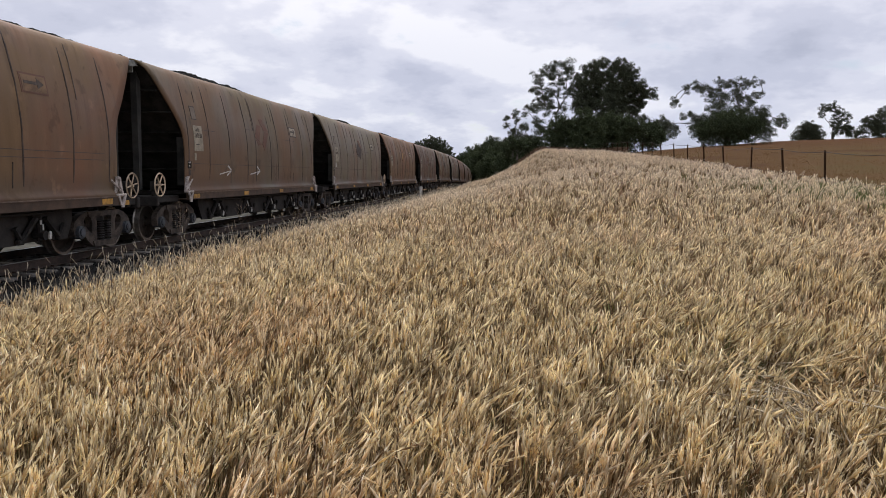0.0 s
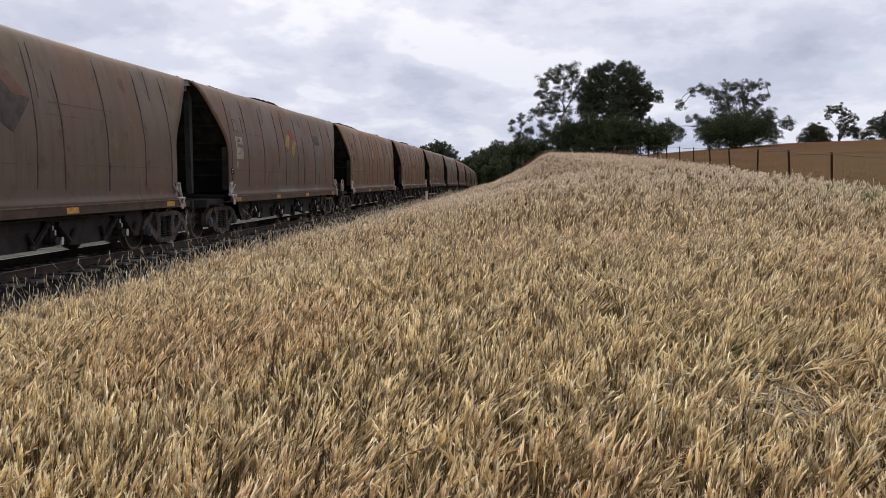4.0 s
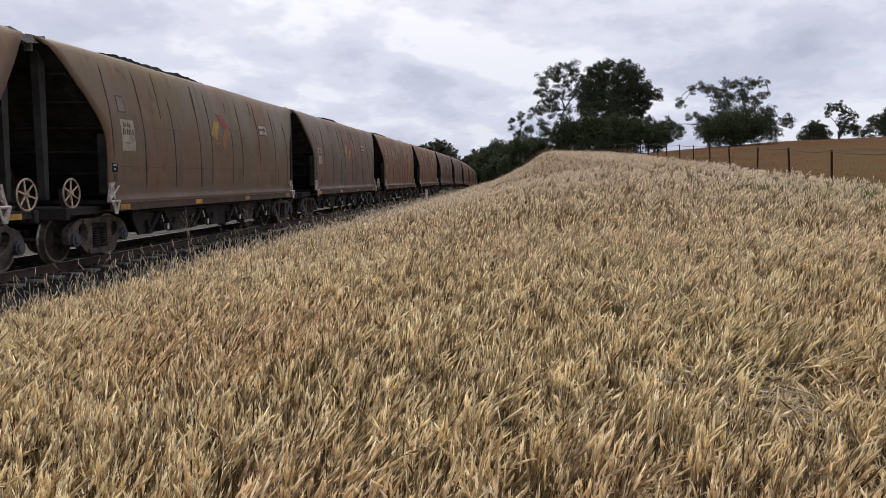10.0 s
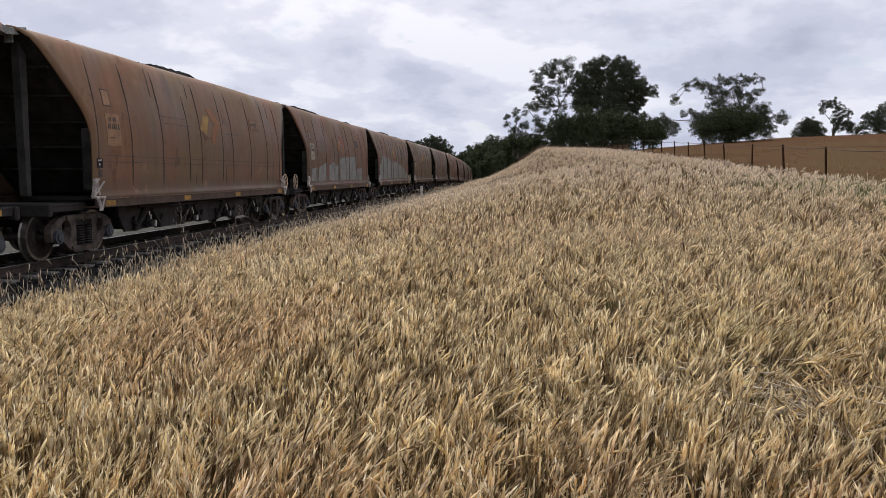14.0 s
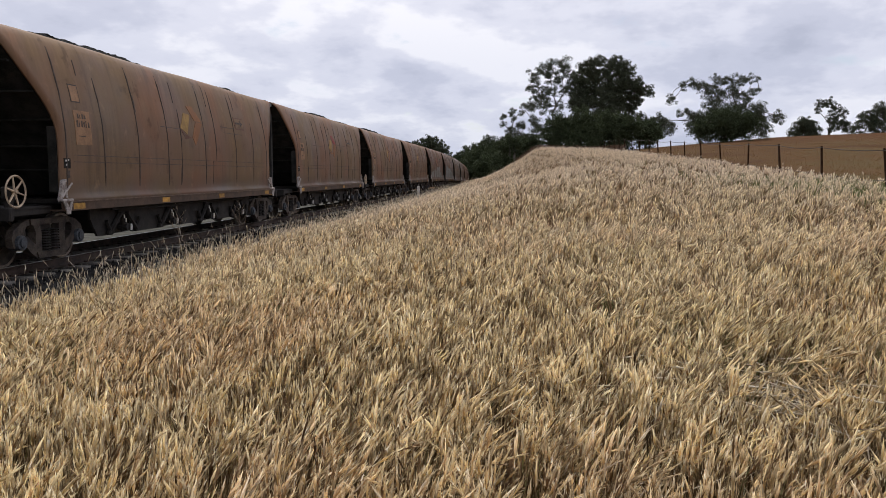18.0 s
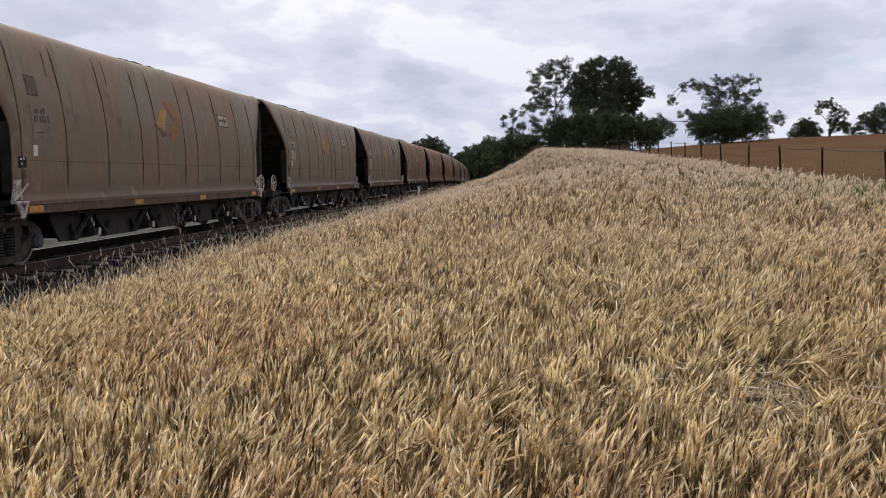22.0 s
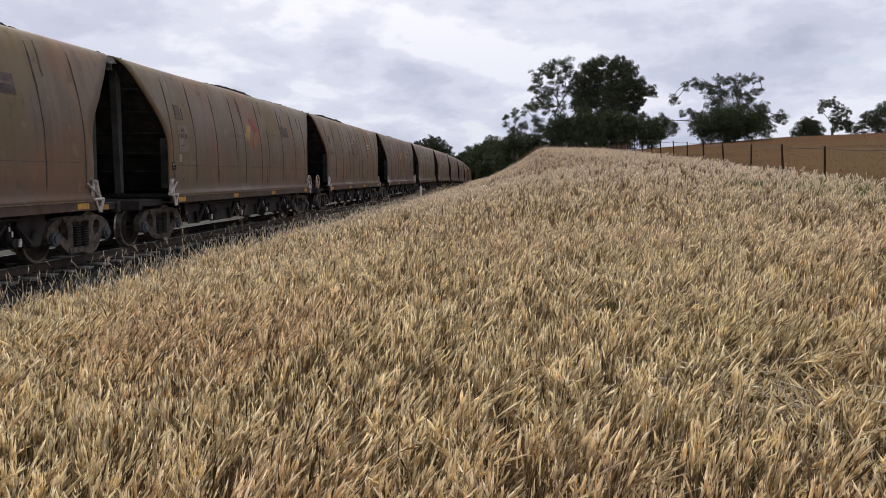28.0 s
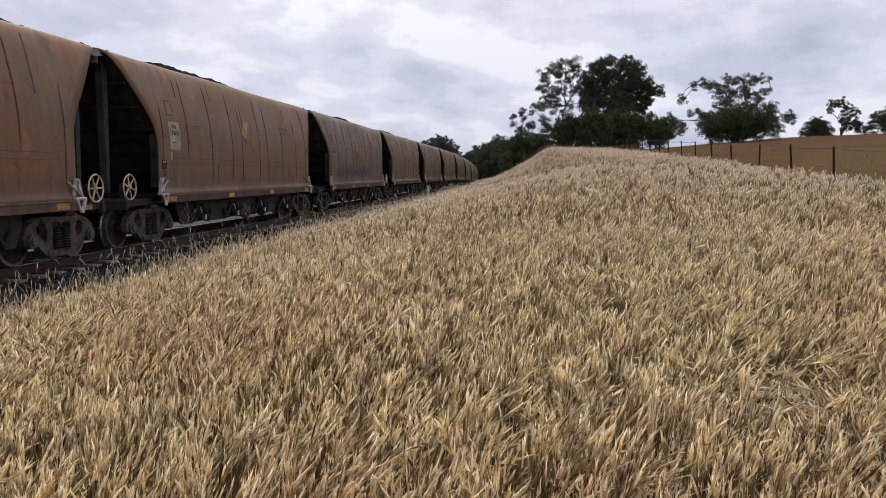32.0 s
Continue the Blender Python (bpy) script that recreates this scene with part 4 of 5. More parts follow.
        part("corner_bracket", cached("corner_b", lambda: mirrored("corner_bracket", cached("corner", mesh_corner))), M["bracket"], w, "pale scuffed bracket", m=end)
        part("brake_pipe", cached("pipe", mesh_pipe), M["under"], w, m=end)
        # bogie
        bogie = new("bogie")
        bogie.parent = w
        bogie.matrix_basis = end @ pose(0, 6.12, 0)
        part("bolster", cached("bolster", mesh_bolster), M["under"], bogie)
        for sx in (-1, 1):
            part("side_frame", cached(("frame", sx), lambda: mesh_side_frame(sx)), M["cast"], bogie, "rusty cast side frame")
            for q in (-1, 1):
                part("axle_box", cached(("axle_box", sx, q), lambda: mesh_axle_box(sx, q)), M["cap"], bogie, "blue-grey bearing cap")
                part("coil_spring", cached(("spring", sx, q), lambda: mesh_spring(sx, q)), M["under"], bogie)
        for q in (-1, 1):
            ws = part("wheelset", cached("wheelset", mesh_wheelset), M["wheel"], bogie, m=pose(0, q * 0.92, 0.46))
            WHEELSETS.append((k, q, 1 if e == 0 else -1, ws))
    for y in GEARS:
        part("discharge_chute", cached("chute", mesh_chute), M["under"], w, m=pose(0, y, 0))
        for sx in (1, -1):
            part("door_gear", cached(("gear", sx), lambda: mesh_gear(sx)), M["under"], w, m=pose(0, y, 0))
        if near:
            part("pin", cached("pin", mesh_gear_pin), M["white"], w, "pale door pin", m=pose(0, y, 0))
            part("latch", cached("latch", mesh_latch), M["white"], w, "pale door latch", m=pose(0, y, 0))
    if near:
        # hand brake at one end; the wagons are coupled brake end to brake end
        e = 180 if k % 2 == 0 else 0
        sxb = -1 if e == 180 else 1
        end = pose(0, 0, 0, 0, 0, e)
        part("brake_stand", cached("stand", mesh_brake_stand), M["under"], w, m=end @ pose(sxb * 1.12, 7.22, 1.32))
        hw = part("handwheel", cached("handwheel", mesh_handwheel), M["handwheel"], w, "pale spoked brake handwheel", m=end @ pose(sxb * 1.26, 7.22, 1.37, 0, 0, 0 if sxb > 0 else 180))
        part("hub", cached("hub", mesh_hub), M["handwheel"], hw)
        for i in range(6):
            part("spoke", cached("spoke", mesh_spoke), M["handwheel"], hw, m=pose(0, 0, 0, 60 * i + 11 * (k % 5)))
        for y in (-5.85, -2.10, 1.45, 5.50):
            part("marker", cached(("sill_marker", y), lambda: mesh_from_bm("marker", add_box(bmesh.new(), (1.553, y + 0.1, 1.068), (0.010, 0.40, 0.115), 0.003))), M["orange"], w, "amber side marker")
        for i, bay in enumerate(WASHED.get(k, ())):
            part("washed_patch", mesh_washed(*bay, k * 10 + i), M["washed"], w, "pale grey paint washed clear of dust")
        emblem(w, mark)
        if number != "none":
            p = bar_mark(w, "number_panel", number, -5.60, -5.03, 2.24, 2.90, "weathered number panel with worn dark bars")
            if number != "panel_dark":
                for row, (z, n, h) in enumerate(((2.745, 4, 0.095), (2.585, 6, 0.125))):
                    for i in range(n):
                        y = -5.53 + 0.08 * i + (0.05 if n == 4 else 0.0)
                        bar_mark(p, "number_bar", "ink", y, y + (0.048 if (i + k) % 3 else 0.022), z, z + h - 0.02 * ((i * 5 + k) % 2), out=0.010)
                bar_mark(p, "number_bar", "ink", -5.50, -5.26, 2.40, 2.415, out=0.010)
            p = bar_mark(w, "small_panel", "panel_dark", -5.60, -5.28, 3.05, 3.40)
            bar_mark(p, "panel_face", {"panel_pale": "panel_dim", "panel_orange": "panel_orange", "face_olive": "face_olive"}.get(number, "seam"), -5.575, -5.305, 3.075, 3.375, out=0.010)
        p = bar_mark(w, "label_plate", "black_steel", -6.06, -5.84, 1.78, 1.97, "small black label plate with white dots")
        for y, z in ((-6.02, 1.91), (-5.94, 1.92), (-5.99, 1.83)):
            bar_mark(p, "label_dot", "white", y, y + 0.045, z, z + 0.035, out=0.011)
        bar_mark(w, "label_plate", "ink", -5.98, -5.86, 1.60, 1.74)
        if tone == "grey" or k % 3 == 0:
            bar_mark(w, "label_plate", "white" if tone == "grey" else "panel_pale", -5.62, -5.50, 1.99, 2.18, "small pale label plate")
        if k == 19:
            for y0, y1, z0, z1 in ((4.27, 4.47, 2.56, 2.62), (4.43, 4.49, 2.30, 2.58), (4.27, 4.45, 2.27, 2.33), (4.33, 4.44, 2.43, 2.48), (4.58, 4.64, 2.27, 2.62), (4.64, 4.80, 2.57, 2.62), (4.64, 4.82, 2.42, 2.47), (4.78, 4.84, 2.30, 2.58), (4.64, 4.80, 2.27, 2.32)):
                bar_mark(w, "chalk_bar", "ink", y0, y1, z0, z1, "dark hand-painted stroke", 0.02)
        if arrow != "none":
            p = bar_mark(w, "arrow_panel", {"panel_dim": "panel_pale", "panel_orange": "rusty"}.get(arrow, "panel_dark"), 3.20, 3.98, 3.02, 3.38, "small framed panel with a painted arrow")
            if arrow != "panel_dark":
                bar_mark(p, "panel_face", {"panel_orange": "face_orange", "panel_dim": "face_orange"}.get(arrow, arrow), 3.24, 3.94, 3.055, 3.345, out=0.010)
            if arrow == "panel_dark":
                bar_mark(p, "worn_bar", "seam", 3.30, 3.90, 3.18, 3.24, out=0.011)
            else:
                bar_mark(p, "arrow_shaft", "ink", 3.30, 3.70, 3.185, 3.24, out=0.013)
                part("arrow_head", cached("arrow_head", lambda: mesh_quad2("arrow_head", [(3.68, 3.12), (3.88, 3.21), (3.88, 3.215), (3.68, 3.305)], 0.013)), M["ink"], p)
        if extra == "chevrons":
            for a in (-3.9, -1.35):
                for name, c in (("chalk_line", [(a, 1.62), (a + 0.9, 1.72), (a + 0.9, 1.75), (a, 1.65)]), ("chalk_line", [(a + 0.6, 1.86), (a + 0.9, 1.73), (a + 0.9, 1.76), (a + 0.62, 1.90)]), ("chalk_line", [(a + 0.55, 1.58), (a + 0.9, 1.72), (a + 0.9, 1.75), (a + 0.55, 1.62)])):
                    part(name, cached((name, tuple(c)), lambda: mesh_quad(name, c)), M["white"], w, "white chalk stroke")
        if extra == "letters":
            for i in range(18):
                y = -4.7 + i * 0.42
                tall = 1.90 + 0.09 * ((i * 3) % 4)
                bar_mark(w, "sprayed_bar", "violet", y, y + 0.13, 1.54, tall, "dim blue sprayed bar", 0.10)
                bar_mark(w, "sprayed_bar", "violet", y + 0.21, y + 0.32, 1.56 + 0.08 * (i % 2), tall - 0.05, "dim blue sprayed bar", -0.12)
                bar_mark(w, "sprayed_bar", "violet", y + 0.02, y + 0.30, 1.70 + 0.05 * (i % 3), 1.75 + 0.05 * (i % 3), "dim blue sprayed bar")
    WAGONS.append((k, w))


# the washed lower sides, bay by bay: from, to, height at either end of the ragged upper edge
WASHED = {
    9: ((-5.90, -4.66, 2.14, 2.80), (-4.50, -3.16, 2.78, 2.60), (-3.00, -1.66, 2.72, 2.50), (-1.50, -0.86, 2.44, 2.50), (-0.72, 0.64, 2.43, 2.50), (0.80, 1.42, 2.54, 2.50), (1.58, 2.98, 2.35, 2.22), (3.14, 4.54, 2.10, 2.05), (4.70, 5.60, 1.80, 1.72)),
    10: ((-5.60, -4.70, 1.86, 1.95), (-4.48, -3.14, 1.95, 2.16), (-2.62, -1.64, 2.04, 2.20), (-1.52, -0.88, 2.10, 2.01), (-0.52, 0.66, 2.36, 2.50), (0.80, 1.44, 2.48, 2.48), (1.58, 3.00, 2.49, 2.53), (3.14, 4.54, 1.87, 2.00)),
}


def mesh_washed(y0, y1, za, zb, seed):
    rng = random.Random(seed)
    n = max(6, int((y1 - y0) / 0.05))
    low = 1.36
    ragged = [0.09 * noise.noise((j * 0.16, seed * 3.7, 0.0)) + 0.05 * noise.noise((j * 0.45, seed * 1.9, 5.0)) + rng.uniform(-0.008, 0.008) for j in range(n + 1)]
    foot = [0.07 * noise.noise((j * 0.22, seed * 2.3, 9.0)) for j in range(n + 1)]
    g, h = [], []
    for i in range(8):
        t = i / 7
        row, back = [], []
        for j in range(n + 1):
            u = j / n
            top = za + (zb - za) * u + ragged[j]
            z = low + foot[j] * (1 - t) + (top - low) * t
            y = y0 + (y1 - y0) * u + (rng.uniform(-0.015, 0.015) if j in (0, n) else 0.0)
            row.append(on_side(y, z, 0.005))
            back.append(on_side(y, z, -0.01))
        g.append(row)
        h.append(back)
    return sheet("washed_patch", g, h, False)


def mesh_quad2(name, corners, out=0.013):
    g, h = [], []
    (ya, za), (yb, zb), (yc, zc), (yd, zd) = corners
    for t in (0, 0.25, 0.5, 0.75, 1):
        a = (ya + (yd - ya) * t, za + (zd - za) * t)
        b = (yb + (yc - yb) * t, zb + (zc - zb) * t)
        row = [(a[0] + (b[0] - a[0]) * s, a[1] + (b[1] - a[1]) * s) for s in (0, 0.25, 0.5, 0.75, 1)]
        g.append([on_side(*q, out) for q in row])
        h.append([on_side(*q, -0.01) for q in row])
    return sheet(name, g, h, False)


def mirrored(name, mesh):
    v = [(-p.co.x, p.co.y, p.co.z) for p in mesh.vertices]
    f = [tuple(p.vertices)[::-1] for p in mesh.polygons]
    return mesh_from(name, v, f)


for k in range(-13, 27):
    build_wagon(k)


# ---- fence ----
def fence_at(n):
    d = 4.5 * (n + 6.31)
    x = 11.03 - 0.0167 * min(d, 30.0) - 0.0017 * max(d - 30.0, 0.0)
    return x, d, ground_height(x, d)


def build_fence():
    bm = bmesh.new()
    add_prism(bm, [(-0.045, -0.3), (0.045, -0.3), (0.045, 1.36), (-0.045, 1.36)], -0.012, 0.012)
    add_box(bm, (0.022, 0, 0.52), (0.07, 0.024, 1.66), 0.002)
    post = mesh_from_bm("fence_post", bm)
    rng = random.Random(9)
    tops = []
    for n in range(-9, 17):
        x, y, z = fence_at(n)
        m = pose(x + rng.uniform(-0.03, 0.03), y + rng.uniform(-0.15, 0.15), z + rng.uniform(-0.05, 0.05), rng.uniform(-2, 2), -3 + rng.uniform(-2.5, 2.5), rng.uniform(-15, 15))
        ob = tagged(part("fence_post", post, M["post"], m=m), "dark rusty steel star picket in dry grass", "fence post", "fence posts along the paddock")
        tops.append(m)
    for h in (1.30, 0.42):
        cu = bpy.data.curves.new("fence_wire", "CURVE")
        cu.dimensions, cu.bevel_depth = "3D", 0.011 if h > 1.2 else 0.007
        sp = cu.splines.new("POLY")
        pts = []
        for a, b in zip(tops, tops[1:]):
            p, q = a @ Vector((-0.02, 0, h)), b @ Vector((-0.02, 0, h))
            sag = rng.uniform(0.02, 0.07)
            for i in range(5):
                t = i / 5
                c = p.lerp(q, t)
                c.z -= 4 * sag * t * (1 - t)
                pts.append(c)
        pts.append(tops[-1] @ Vector((-0.02, 0, h)))
        sp.points.add(len(pts) - 1)
        for s, c in zip(sp.points, pts):
            s.co = (*c, 1)
        cu.materials.append(M["wire"])
        tagged(new("fence_wire", cu), "slack rusty fence wire strung between pickets", "fence wire", "fence wires")


build_fence()


def build_marker():
    bm = bmesh.new()
    add_box(bm, (0, 0, 0.50), (0.17, 0.05, 1.4), 0.015)
    m = tagged(part("trackside_marker", bm, M["white"]), "short white trackside marker post in the grass", "marker post")
    m.location = (-6.3, 50.0, ground_height(-6.3, 50.0))


build_marker()


def build_weed(x, y, tall, seed):
    """A dead branching weed: a thin stalk, twigs that point upwards, and small dry seed heads."""
    rng = random.Random(seed)
    w = new("dry_weed")
    w.location = (x, y, ground_height(x, y) - 0.02)
    tagged(w, "tall dead branching weed at the ballast's edge", "weed", "weeds beside the track")
    lean = Vector((rng.uniform(-0.12, 0.12), rng.uniform(-0.1, 0.1), 1.0)) * tall
    part("stalk", add_rod(bmesh.new(), (0, 0, 0), lean, 0.0045, 0.002, 5), M["dead_stalk"], w)
    for i in range(11):
        u = 0.60 + 0.40 * i / 10
        a = i * 2.4 + rng.uniform(-0.4, 0.4)
        reach = tall * (0.30 - 0.20 * (u - 0.42))
        root = lean * u
        tip = root + Vector((math.cos(a) * reach * 0.55, math.sin(a) * reach * 0.55, reach * rng.uniform(0.5, 0.9)))
        twig = part("twig", add_rod(bmesh.new(), root, tip, 0.0022, 0.0016, 4), M["dead_stalk"], w)
        bm = bmesh.new()
        for j in range(4):
            c = root.lerp(tip, 0.55 + 0.15 * j) + Vector((rng.uniform(-0.02, 0.02), rng.uniform(-0.02, 0.02), 0.01))
            bmesh.ops.create_icosphere(bm, subdivisions=1, radius=rng.uniform(0.004, 0.008), matrix=Matrix.Translation(c) @ Matrix.Diagonal((0.8, 0.8, 2.6, 1)))
        part("seed_heads", bm, M["dead_stalk"], twig)


for i, (x, y, tall) in enumerate([(-6.45, 14.4, 1.30), (-6.5, 17.9, 1.25), (-6.7, 23.0, 1.0)]):
    build_weed(x, y, tall, 300 + i)


# ---- trees ----
def add_limb(bm, pts, r0, r1, seg=7):
    n = len(pts)
    rings = []
    for i, p in enumerate(pts):
        d = (pts[min(i + 1, n - 1)] - pts[max(i - 1, 0)]).normalized()
        q = d.to_track_quat("Z", "Y").to_matrix()
        r = r0 + (r1 - r0) * i / (n - 1)
        rings.append([bm.verts.new(p + q @ Vector((r * math.cos(2 * math.pi * j / seg), r * math.sin(2 * math.pi * j / seg), 0))) for j in range(seg)])
    for a, b in zip(rings, rings[1:]):
        for j in range(seg):
            bm.faces.new((a[j], a[(j + 1) % seg], b[(j + 1) % seg], b[j]))
    bm.faces.new(rings[0][::-1])
    bm.faces.new(rings[-1])


def leaf_cloud(rng, blobs, per_area, size, depth=0.8):
    """Hanging leaves in many small sprays round the crown's masses."""
    vs = []
    for x, y, z, r, dens in blobs:
        sprays = max(7, int(16 * r * r * dens))
        u = rng.normal(size=(sprays, 3))
        u /= np.linalg.norm(u, axis=1, keepdims=True)
        rad = r * rng.uniform(0.1, 1.12, (sprays, 1)) ** 0.55
        cc = np.array([x, y, z]) + u * rad * np.array([1, depth, 0.95])
        cr = rng.uniform(0.26, 0.58, sprays) * (0.8 + 0.22 * min(r, 3.0))
        n = int(per_area * r * r * dens / sprays) + 5
        g = rng.normal(size=(sprays, n, 3))
        g *= rng.random((sprays, n, 1)) ** 0.42 / np.linalg.norm(g, axis=2, keepdims=True)
        g[:, :, 2] -= 0.35 * (g[:, :, 0] ** 2 + g[:, :, 1] ** 2)
        p = (g * np.array([1.05, 1.05, 0.80]) * cr[:, None, None] + cc[:, None]).reshape(-1, 3)
        N = len(p)
        s = size * rng.uniform(0.55, 1.5, N)
        a = rng.normal(size=(N, 3))
        a[:, 2] = a[:, 2] * 0.5 - 0.9
        a /= np.linalg.norm(a, axis=1, keepdims=True)
        b = np.cross(a, rng.normal(size=(N, 3)))
        b /= np.linalg.norm(b, axis=1, keepdims=True)
        a, b = a * s[:, None], b * (s * 0.42)[:, None]
        vs.append(np.stack([p - a * 0.5, p + b * 0.5, p + a * 0.5, p - b * 0.5], 1).reshape(-1, 3))
    v = np.concatenate(vs)
    k = np.arange(len(v) // 4)[:, None, None] * 4
    return v, (k + np.array([(0, 1, 2), (0, 2, 3)])[None]).reshape(-1, 3)


def build_tree(name, label, x, y, blobs, trunk=0.35, fork=0.35, per_area=760, size=0.27, leaf="leaf", lean=0.0, seed=1, base=None):
    """blobs: masses of the crown (across, height, radius, density) above the foot."""
    rng = np.random.default_rng(seed)
    prng = random.Random(seed)
    t = new(name)
    t.location = (x, y, ground_height(x, y) - 0.3 if base is None else base)
    tagged(t, label, "tree" if "shrub" not in name else "shrub", "trees behind the field")
    top = max(b[1] for b in blobs)
    mass = [(bx, prng.uniform(-0.55, 0.55) * abs(bx) + prng.uniform(-0.3, 0.3) * r, bz, r, d) for bx, bz, r, d in blobs]
    bm = bmesh.new()
    hub = Vector((lean * top * fork, 0, top * fork))
    add_limb(bm, [Vector((0, 0, -0.4)), Vector((lean * top * fork * 0.4, 0.05, top * fork * 0.5)), hub], trunk, trunk * 0.72)
    part("trunk", bm, M["bark"], t)
    # each limb springs from the nearest limb that lies closer to the fork
    joints = [(hub, None)]
    order = sorted(mass, key=lambda b: (Vector(b[:3]) - hub).length)
    stems = []
    for bx, by, bz, r, d in order:
        tip = Vector((bx, by, bz))
        reach = (tip - hub).length
        near = min(range(len(joints)), key=lambda q: (joints[q][0] - tip).length + 0.35 * (joints[q][0] - hub).length)
        stems.append([near, tip, r, 1])
        joints.append((tip, near))
    for s in reversed(range(len(stems))):
        if stems[s][0] > 0:
            stems[stems[s][0] - 1][3] += stems[s][3]
    for near, tip, r, load in stems:
        root = joints[near][0]
        span = (tip - root).length
        r0 = min(trunk * 0.45, 0.045 * math.sqrt(load) + 0.012)
        bm = bmesh.new()
        bend = Vector((prng.uniform(-0.13, 0.13), prng.uniform(-0.13, 0.13), prng.uniform(-0.02, 0.14))) * span
        add_limb(bm, [root, root.lerp(tip, 0.3) + bend * 0.8, root.lerp(tip, 0.65) + bend, tip], r0, max(0.012, r0 * 0.6), 5)
        for _ in range(4):
            end = tip + Vector((prng.uniform(-1, 1), prng.uniform(-1, 1), prng.uniform(-0.5, 0.9))) * r * 0.85
            add_limb(bm, [tip, tip.lerp(end, 0.55) + Vector((prng.uniform(-0.1, 0.1), 0, 0.12)) * r, end], 0.016, 0.008, 4)
        part("limb", bm, M["bark"], t)
    v, tri = leaf_cloud(rng, mass, per_area * 1.3, size * 0.80)
    part("crown", mesh_arrays("crown", v, tri), M[leaf], t, "hanging grey-green leaves" if leaf == "leaf" else "")
    return t


build_tree("gum_tree", "tall dense dark-green gum tree on the crest", 14.0, 115, [(-0.2, 12.4, 1.24, 1.3), (-2.7, 12.0, 1.58, 1.3), (-4.3, 12.0, 1.24, 1.2), (0.8, 11.4, 1.49, 1.3), (2.1, 9.6, 1.5, 1.3), (-3.9, 9.5, 2.41, 1.5), (-0.7, 9.4, 2.57, 1.5), (2.5, 8.2, 1.6, 1.3), (4.0, 8.8, 1.05, 1.1), (4.9, 8.1, 0.50, 0.8), (3.1, 7.0, 0.75, 0.9), (-4.2, 6.7, 1.83, 1.5), (-1.4, 6.7, 2.32, 1.5), (0.9, 7.0, 1.66, 1.4), (-5.0, 8.3, 1.2, 1.3), (-5.5, 10.3, 1.1, 1.2), (-5.6, 6.4, 1.3, 1.3), (-1.4, 4.3, 2.16, 1.5), (2.2, 5.6, 1.2, 1.2)], 0.5, 0.35, per_area=1050, size=0.26, seed=3, base=4.9)
build_tree("gum_tree", "airy gum tree with pale open branching", 5.4, 118, [(1.8, 12.0, 1.35, 0.9), (0.1, 12.1, 1.24, 0.9), (-1.4, 11.6, 1.24, 0.9), (-3.0, 10.5, 1.12, 0.9), (2.8, 10.9, 0.9, 0.8), (-0.7, 10.2, 1.24, 0.7), (1.1, 10.0, 1.12, 0.7), (-3.4, 9.0, 0.9, 1.0), (-2.3, 8.1, 1.24, 1.0), (-0.6, 8.2, 1.12, 0.8), (1.4, 8.1, 1.02, 0.7), (-3.4, 6.5, 0.9, 1.1), (-1.9, 6.5, 1.35, 1.2), (-4.4, 6.1, 0.57, 1.1), (0.2, 6.2, 1.02, 0.8), (2.0, 8.9, 0.79, 0.8), (3.2, 6.9, 0.9, 0.9), (-2.9, 4.1, 0.9, 1.1), (-2.3, 2.6, 1.24, 1.3), (-3.7, 1.6, 0.9, 1.3)], 0.4, 0.22, per_area=1150, size=0.20, seed=5, base=5.4)
build_tree("gum_tree", "small open gum tree at the cutting's edge", -0.5, 132, [(-1.7, 6.7, 0.68, 1.0), (-0.5, 7.2, 0.8, 1.0), (-1.9, 5.5, 0.58, 0.9), (1.1, 7.3, 0.58, 0.9), (-0.1, 6.1, 0.58, 0.9), (1.2, 5.1, 0.91, 1.3), (-0.7, 4.2, 0.91, 1.2), (0.4, 2.8, 1.6, 1.5), (-1.3, 2.3, 1.26, 1.5)], 0.2, 0.3, per_area=800, size=0.23, seed=7, base=4.6)
build_tree("gum_tree", "low rounded gum tree behind the fence", 20.8, 125, [(-1.8, 3.2, 1.4, 1.1), (0.4, 3.3, 1.4, 1.0), (2.2, 2.2, 1.1, 1.0), (-0.5, 1.7, 1.8, 1.1), (1.6, 3.0, 0.9, 0.8)], 0.25, 0.3, seed=9, base=6.6)
